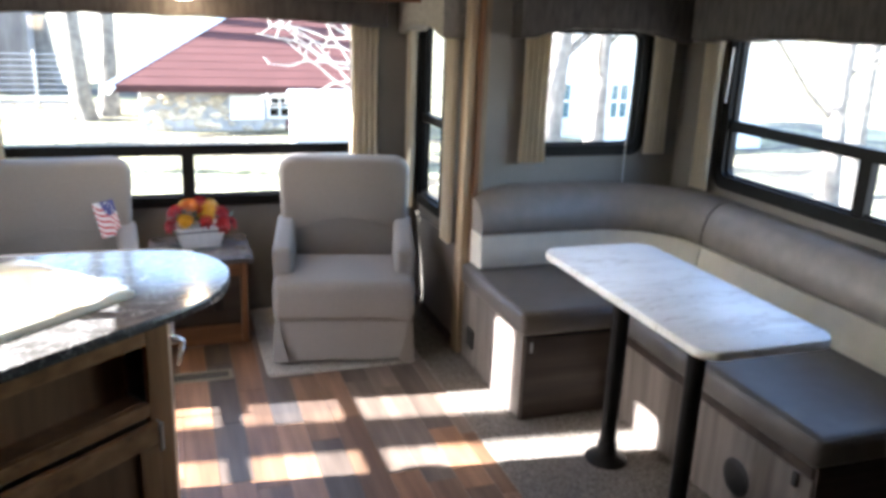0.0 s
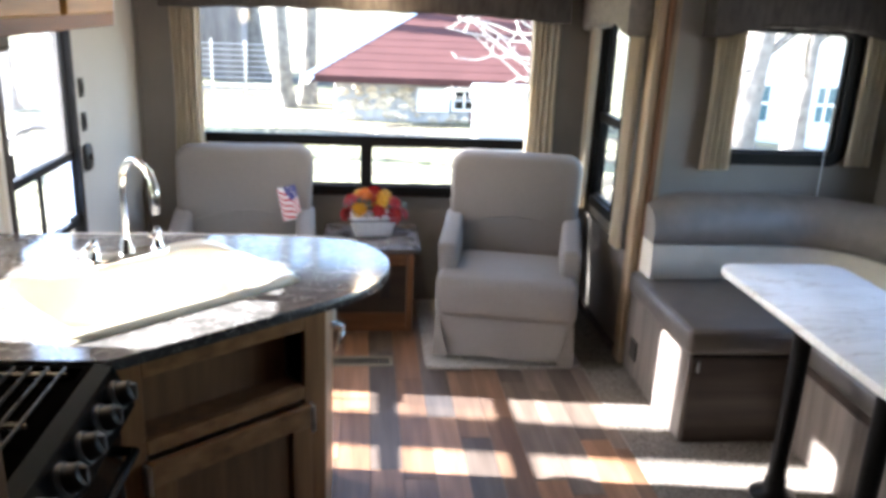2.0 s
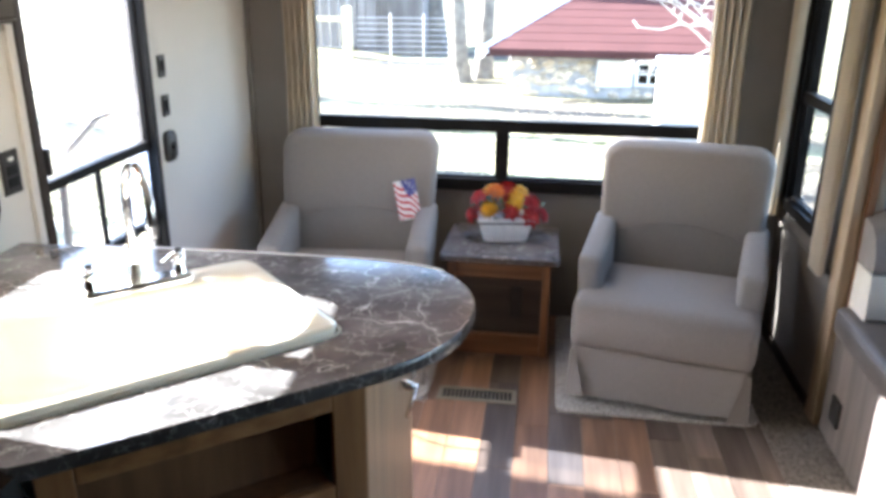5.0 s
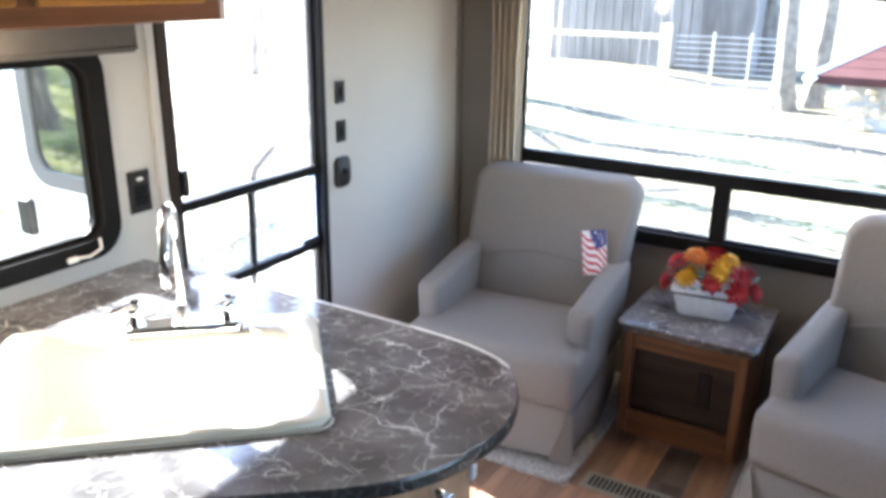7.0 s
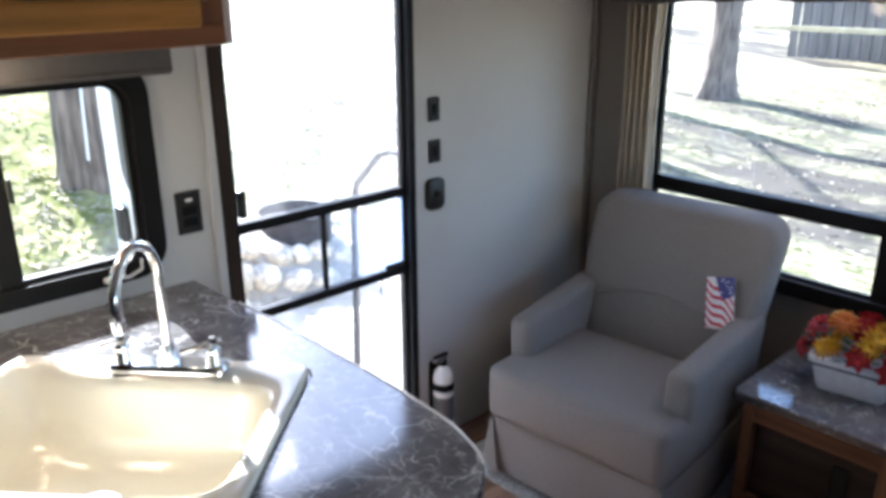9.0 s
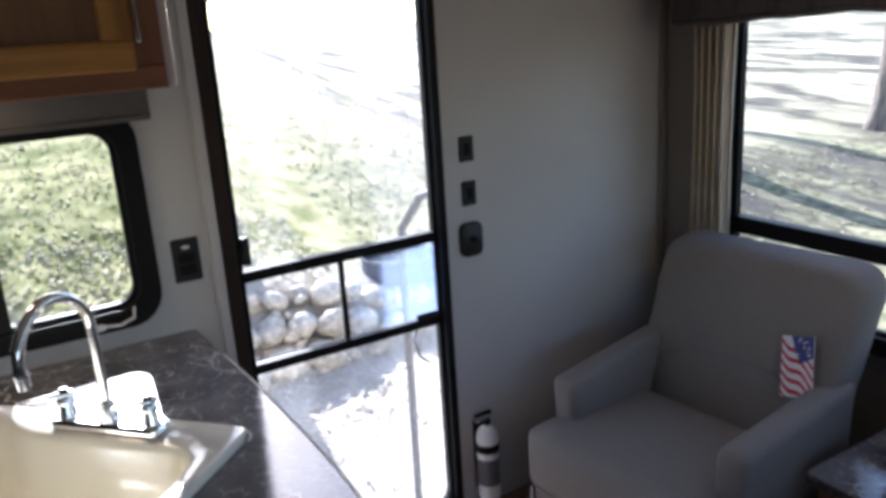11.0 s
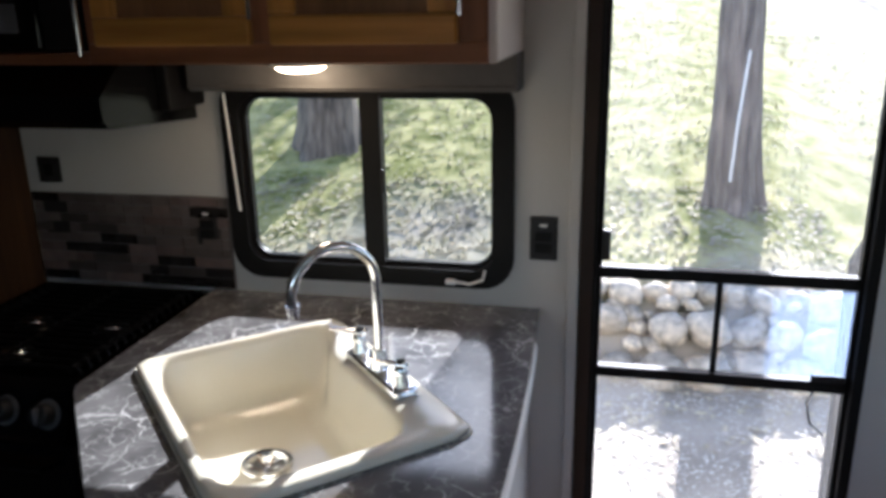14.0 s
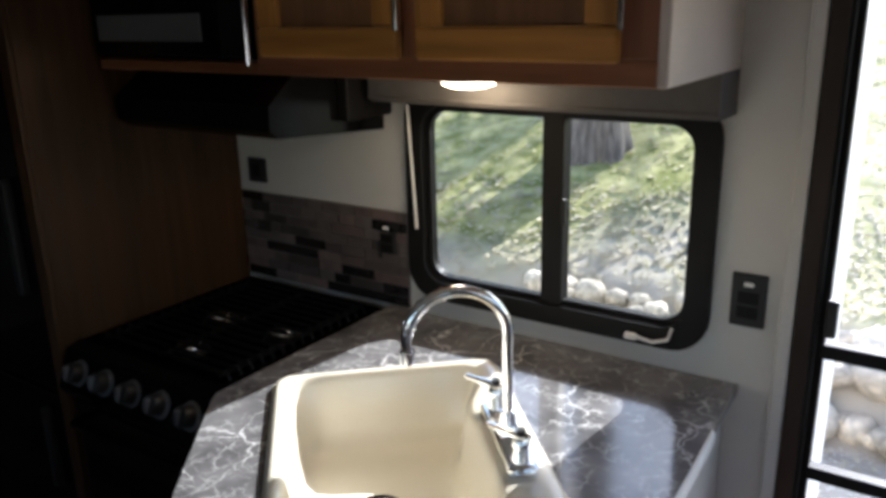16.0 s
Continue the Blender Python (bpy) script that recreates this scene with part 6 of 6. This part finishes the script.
def stone_edging():
    rnd = random.Random(17)
    w = tagged(new("stone_edging"), "dry-stacked edging of rounded field stones below the bank", "stones", kind="structure")
    for row, (x0, z0, size) in enumerate(((-3.36, -0.30, 0.115), (-3.50, -0.12, 0.105), (-3.66, 0.03, 0.09))):
        y = -2.6
        while y < 6.5:
            r = size * rnd.uniform(0.75, 1.3)
            if row == 2 and y < 0.9:
                y += r * 1.9
                continue
            ob = new("stone", rnd.choice(ROCKS))
            ob.parent = w
            ob.location = (x0 + rnd.uniform(-0.06, 0.06), y + r, z0 - bank_drop(y) + rnd.uniform(-0.02, 0.03))
            ob.rotation_euler = (rnd.uniform(-0.4, 0.4), rnd.uniform(-0.4, 0.4), rnd.uniform(0, 6.28))
            ob.scale = (r, r * rnd.uniform(0.95, 1.25), r)
            y += r * 1.8
    # small stones wedged between the large ones
    for k in range(130):
        y, f = rnd.uniform(1.2, 6.3), rnd.uniform(0.0, 1.0)
        r = rnd.uniform(0.03, 0.062)
        ob = new("stone", rnd.choice(ROCKS))
        ob.parent = w
        ob.location = (-3.30 - 0.30 * f, y, -0.36 + 0.40 * f - bank_drop(y))
        ob.rotation_euler = (rnd.uniform(-0.6, 0.6), rnd.uniform(-0.6, 0.6), rnd.uniform(0, 6.28))
        ob.scale = (r, r * rnd.uniform(0.9, 1.4), r)


def scatter(name, label, n, region, size, material, seed, grassy, tilt=1.0):
    """Many small blades or dead leaves lying on the ground, in one mesh."""
    rnd = np.random.RandomState(seed)
    verts, faces = [], []
    for k in range(n):
        x = region[0] + (region[1] - region[0]) * rnd.rand()
        y = region[2] + (region[3] - region[2]) * rnd.rand()
        z = ground_height(x, y)
        s = size * (0.5 + rnd.rand())
        a = rnd.rand() * 6.283
        i = len(verts)
        ca, sa = math.cos(a) * s, math.sin(a) * s
        if grassy:
            h = s * (1.2 + rnd.rand())
            verts += [(x - ca * 0.12, y - sa * 0.12, z), (x + ca * 0.12, y + sa * 0.12, z), (x + ca * 0.5 * rnd.rand(), y + sa * 0.5 * rnd.rand(), z + h)]
            faces.append((i, i + 1, i + 2))
        else:
            verts += [(x - ca, y - sa, z + 0.012), (x + sa * 0.6, y - ca * 0.6, z + 0.012 + tilt * (0.008 + s * 0.3 * rnd.rand())), (x + ca, y + sa, z + 0.012), (x - sa * 0.6, y + ca * 0.6, z + 0.012 + tilt * s * 0.5 * rnd.rand())]
            faces.append((i, i + 1, i + 2, i + 3))
    me = bpy.data.meshes.new(name)
    me.from_pydata(verts, [], faces)
    me.materials.append(material)
    tagged(new(name, me), label, "ground cover", kind="stuff")


scatter("grass", "thin yellow-green grass on the bank", 34000, (-13, -3.8, -6, 10), 0.024, M_GRASSB, 4, True)
scatter("foot_gravel", "loose stones and litter at the foot of the bank", 3000, (-5.0, -3.6, -1.5, 4.5), 0.024, M_DRYLEAF, 14, False, 0.6)
scatter("dry_leaves", "scattered dry brown leaves on the bank", 22000, (-11, -2.6, -5, 9), 0.022, M_DRYLEAF, 5, False, 0.6)
scatter("gravel_stones", "pale loose gravel by the entry", 16000, (-3.4, -1.4, -1, 7), 0.011, M_GRAVEL, 6, False, 0.25)
scatter("lawn_litter", "scattered leaf litter on the rear yard", 6000, (-7, 9, 6, 22), 0.035, M_DRYLEAF, 8, False)


# barn with a red metal roof and a stone base
def barn():
    b = thing("barn", "barn with a red metal roof and a fieldstone base", "building", at=(0, 0, 0))
    x0, x1, y0 = -0.75, 4.7, 17.4
    eave, ridge, y_r = 0.0, 3.6, 24.5
    part("wall", box((x0 + 0.25, y0, GZ - 0.1), (x1, y_r + 6, eave), 0.02), M_MORTAR, b, "fieldstone base wall")
    part("wall", box((2.4, y0 - 0.03, GZ), (4.68, y0, eave)), M_BARNRED, b, "red boarded wall")
    rings = []
    for x in (0, 1):
        xe = (x0 - 0.25, x1)[x]
        xr = (5.6, x1 + 2.0)[x]
        rings.append([(xe, y0 - 0.5, eave + 0.02), (xe, y0 - 0.5, eave + 0.16), (xr, y_r, ridge + 0.14), (xr, y_r, ridge)])
    part("roof", loft(rings), M_ROOF, b, "red metal roof slope")
    for k in range(1, 26):
        f = k / 26
        xa, xb = (x0 - 0.25) + (5.6 - x0 + 0.25) * f, x1 + 2.0 * f
        yy, zz = (y0 - 0.5) + (y_r - y0 + 0.5) * f, eave + 0.165 + (ridge - eave - 0.02) * f
        part("roof_course", box((xa, yy - 0.008, zz - 0.012), (xb, yy + 0.008, zz + 0.001)), M_ROOF, b)
    part("verge_board", tube([(x0 - 0.30, y0 - 0.52, eave + 0.08), (5.55, y_r, ridge + 0.08)], 0.12, 4), M_WHITE, b, "pale verge board")
    part("door", box((1.25, y0 - 0.08, -0.58), (1.95, y0 - 0.02, -0.06), 0.01), M_WHITE, b, "white board panel")
    wn2 = part("window_frame", ring([(2.0, -0.55), (2.75, -0.55), (2.75, -0.08), (2.0, -0.08)], [(2.06, -0.50), (2.69, -0.50), (2.69, -0.13), (2.06, -0.13)], ony(y0), -0.09, -0.03), M_WHITE, b, "white window frame")
    part("pane", box((2.05, y0 - 0.05, -0.51), (2.70, y0 - 0.04, -0.12)), M_DGLASS, wn2)
    for u in (2.27, 2.48):
        part("glazing_bar", box((u - 0.02, y0 - 0.075, -0.50), (u + 0.02, y0 - 0.05, -0.13)), M_WHITE, wn2)
    part("glazing_bar", box((2.06, y0 - 0.078, -0.33), (2.69, y0 - 0.05, -0.30)), M_WHITE, wn2)
    rnd = random.Random(3)
    for k in range(90):
        x, z = rnd.uniform(-0.4, 1.2), rnd.uniform(GZ + 0.05, eave - 0.12)
        if k >= 60:
            x, z = rnd.uniform(1.2, 4.5), rnd.uniform(GZ, -0.65)
        r = rnd.uniform(0.05, 0.11)
        ob = new("stone", rnd.choice(ROCKS))
        ob.parent = b
        ob.location, ob.scale, ob.rotation_euler = (x, y0 - 0.01, z), (r * 1.2, 0.05, r * 0.85), (0, rnd.uniform(-0.3, 0.3), 0)


barn()


def white_tank():
    t = thing("utility_box", "white metal utility box standing in the yard", "box")
    x0, x1, y0 = 1.95, 3.35, 12.9
    part("body", box((x0, y0, GZ), (x1, y0 + 0.8, 0.33), 0.02), M_BOXGREY, t)
    part("lid", box((x0 - 0.03, y0 - 0.03, 0.33), (x1 + 0.03, y0 + 0.83, 0.40), 0.02), M_SIDING, t, "pale grey-green lid")
    part("panel_seam", box((x0 + 0.66, y0 - 0.006, GZ + 0.1), (x0 + 0.68, y0, 0.28)), M_METAL, t)


white_tank()


def bush_branches():
    s = thing("bare_shrub", "bare pale branches of a shrub in front of the barn", "shrub")
    rnd = random.Random(8)
    bm = bmesh.new()
    base = Vector((2.75, 12.3, GZ - 0.05))
    tube([base, base + Vector((0.05, 0, 0.9)), base + Vector((0.0, 0, 1.75)), base + Vector((-0.08, 0, 2.7))], 0.05, 8, bm, taper=0.02)
    for k in range(17):
        p = base + Vector((rnd.uniform(-0.1, 0.05), 0, rnd.uniform(1.2, 2.5)))
        d = Vector((rnd.uniform(-1.0, 0.1), rnd.uniform(-0.3, 0.3), rnd.uniform(-0.25, 0.45))).normalized()
        seg = [p]
        for i in range(6):
            d = (d + Vector((rnd.uniform(-0.5, 0.2), 0, rnd.uniform(-0.45, 0.45)))).normalized()
            seg.append(seg[-1] + d * rnd.uniform(0.14, 0.30))
            if i > 1 and rnd.random() < 0.6:
                q = seg[-1] + Vector((rnd.uniform(-0.2, 0.2), 0, rnd.uniform(-0.1, 0.25)))
                tube([seg[-1], q], 0.016, 5, bm, taper=0.008)
        tube(seg, 0.015, 6, bm, taper=0.007)
    part("branches", bm, M_BLOSSOM, s)


bush_branches()


def fence():
    f = thing("yard_fence", "weathered board fence with pale posts and wire rails", "fence")
    for k in range(16):
        x = -8.6 + k * 0.26
        part("board", box((x, 23.0, GZ + 0.35), (x + 0.22, 23.04, 2.6)), M_GREYSHED, f)
    part("rail", box((-8.6, 20.95, 0.35), (-4.75, 21.02, 0.47), 0.01), M_POSTY, f)
    for x in (-4.75,):
        part("post", box((x - 0.11, 20.9, GZ - 0.1), (x + 0.11, 21.1, 0.72), 0.015), M_POSTY, f)
    for k in range(9):
        part("wire_rail", tube([(-4.6, 21.4, GZ + 0.12 + k * 0.14), (-1.9, 21.6, GZ + 0.12 + k * 0.14)], 0.016, 6), M_METAL, f)
    for x in (-3.75, -2.9, -2.0):
        part("post", cyl((x, 21.5, GZ - 0.1), (x, 21.5, GZ + 1.35), 0.03, n=10), M_METAL, f)


fence()


def far_shed():
    s = thing("grey_shed", "weathered grey board shed behind the fence", "building")
    part("wall", box((-8.8, 24.5, GZ - 0.1), (-3.4, 28, 3.4), 0.02), M_GREYSHED, s)
    rings = [[(x, 24.0, 3.3), (x, 26.2, 4.6), (x, 28.5, 3.3), (x, 28.5, 3.15), (x, 26.2, 4.45), (x, 24.0, 3.15)] for x in (-9.1, -3.1)]
    part("roof", loft(rings), M_METAL, s)
    part("door", box((-6.6, 24.46, GZ), (-5.6, 24.49, 1.3), 0.01), M_WHITE, s)


far_shed()


def neighbour_house():
    h = thing("neighbour_house", "pale house with blue-trimmed windows beyond the trees", "house")
    x0, x1, y = 9.5, 18.0, 21.0
    part("wall", box((x0, y, -2.3), (x1, y + 6, 1.6), 0.02), M_WHITE, h)
    rings = [[(x, y - 0.5, 1.5), (x, y + 3, 4.0), (x, y + 6.5, 1.5), (x, y + 6.5, 1.3), (x, y + 3, 3.8), (x, y - 0.5, 1.3)] for x in (x0 - 0.4, x1 + 0.4)]
    part("roof", loft(rings), M_METAL, h, "grey roof")
    for k in range(4):
        xx = x0 + 0.9 + k * 1.9
        w = part("window", ring([(xx, -1.1), (xx + 0.7, -1.1), (xx + 0.7, 0.0), (xx, 0.0)], [(xx + 0.08, -1.02), (xx + 0.62, -1.02), (xx + 0.62, -0.08), (xx + 0.08, -0.08)], ony(y), -0.06, -0.004), M_SIDING, h, "pale blue window frame")
        part("pane", box((xx + 0.06, y - 0.02, -1.04), (xx + 0.64, y - 0.01, -0.06)), M_TEAL, w)
        part("glazing_bar", box((xx + 0.32, y - 0.045, -1.02), (xx + 0.38, y - 0.02, -0.08)), M_WHITE, w)
        part("glazing_bar", box((xx + 0.08, y - 0.047, -0.58), (xx + 0.62, y - 0.022, -0.52)), M_WHITE, w)
    for k in range(9):
        part("clapboard", box((x0 - 0.01, y - 0.03, -2.2 + k * 0.12), (x1 + 0.01, y - 0.005, -2.1 + k * 0.12)), M_SIDING, h)


neighbour_house()


def handrail():
    r = thing("entry_handrail", "grey metal folding handrail outside the entry", "handrail")
    part("rail", tube([(-1.62, 3.80, -0.40), (-1.54, 3.77, 0.52), (-1.51, 3.755, 0.86), (-1.48, 3.75, 0.95), (-1.33, 3.75, 1.09), (-1.27, 3.75, 1.11), (-1.135, 3.745, 1.11)], 0.016, 10), M_RAIL, r)
    st = thing("entry_step", "folding metal entry step below the door", "step")
    part("tread", box((-1.55, 3.08, -0.17), (-1.18, 3.62, -0.14), 0.008), M_METAL, st)
    part("tread", box((-1.80, 3.08, -0.345), (-1.45, 3.62, -0.315), 0.008), M_METAL, st)
    for y in (3.08, 3.60):
        part("stringer", tube([(-1.15, y, -0.15), (-1.82, y, -0.33), (-1.86, y, -0.40)], 0.016, 8), M_METAL, st)


handrail()


def fire_ring():
    f = thing("fire_ring", "weathered dark steel fire ring standing on the bank", "fire pit", at=(-3.98, 5.0, ground_height(-3.98, 5.0) - 0.03))
    outer = [(0.27 * math.cos(a), 0.27 * math.sin(a)) for a in np.linspace(0, 2 * math.pi, 36, endpoint=False)]
    inner = [(x * 0.97, y * 0.97) for x, y in outer]
    smooth(part("wall", ring(outer, inner, lambda u, v, w: (u, v, w), 0.0, 0.21), M_RUST, f), 40)
    part("rim", tube([(x * 1.01, y * 1.01, 0.21) for x, y in outer + outer[:1]], 0.010, 8), M_RUST, f)
    part("ash_bed", slab(inner, 0.0, 0.03), M_GRAVEL, f, "pale ash")


fire_ring()


stone_edging()


# ---- pieces: backsplash tiles, floor planks
def backsplash():
    w = tagged(part("backsplash", box((XL + 0.0005, 1.380, 0.908), (XL + 0.004, 2.012, 1.178)), M_GROUT), "mosaic backsplash of brown and grey stone strips", "backsplash", kind="structure")
    rnd = random.Random(2)
    row = 0
    z = 0.911
    while z < 1.17:
        h = 0.030
        y = 1.383
        while y < 2.0:
            l = rnd.choice((0.06, 0.09, 0.12))
            y1 = min(2.010, y + l)
            d = rnd.uniform(0.006, 0.010)
            part("tile", box((XL + 0.004, y, z), (XL + d, y1 - 0.003, z + h - 0.003)), rnd.choice((M_TILE, M_TILE, M_TILED, M_TILEP)), w)
            y = y1
        z += h
        row += 1


backsplash()


def planks():
    rnd = random.Random(9)
    w = 0.122
    cols = int(math.ceil((1.18 - XL) / w))
    cache = {}
    for c in range(cols):
        x0, x1 = XL + c * w, min(1.18, XL + (c + 1) * w)
        if x1 - x0 < 0.02:
            continue
        y = YF - rnd.uniform(0, 0.5)
        while y < YR:
            l = rnd.choice((0.45, 0.6, 0.8, 1.05))
            ya, yb = max(YF, y), min(YR, y + l)
            y += l
            if yb - ya < 0.03:
                continue
            key = (round(x1 - x0, 3), round(yb - ya, 3))
            if key not in cache:
                bm = box((-key[0] / 2 + 0.0008, -key[1] / 2 + 0.0008, -0.006), (key[0] / 2 - 0.0008, key[1] / 2 - 0.0008, 0.0), 0.0015, 1)
                cache[key] = {}
                for i, m in enumerate((M_PLANK, M_PLANKG, M_PLANKR)):
                    me = bpy.data.meshes.new("plank")
                    bm.to_mesh(me)
                    me.materials.append(m)
                    cache[key][i] = me
                bm.free()
            ob = new("plank", cache[key][rnd.choice((0, 0, 1, 1, 2))])
            ob.parent = floor
            ob.location = ((x0 + x1) / 2, (ya + yb) / 2, 0.0)


planks()
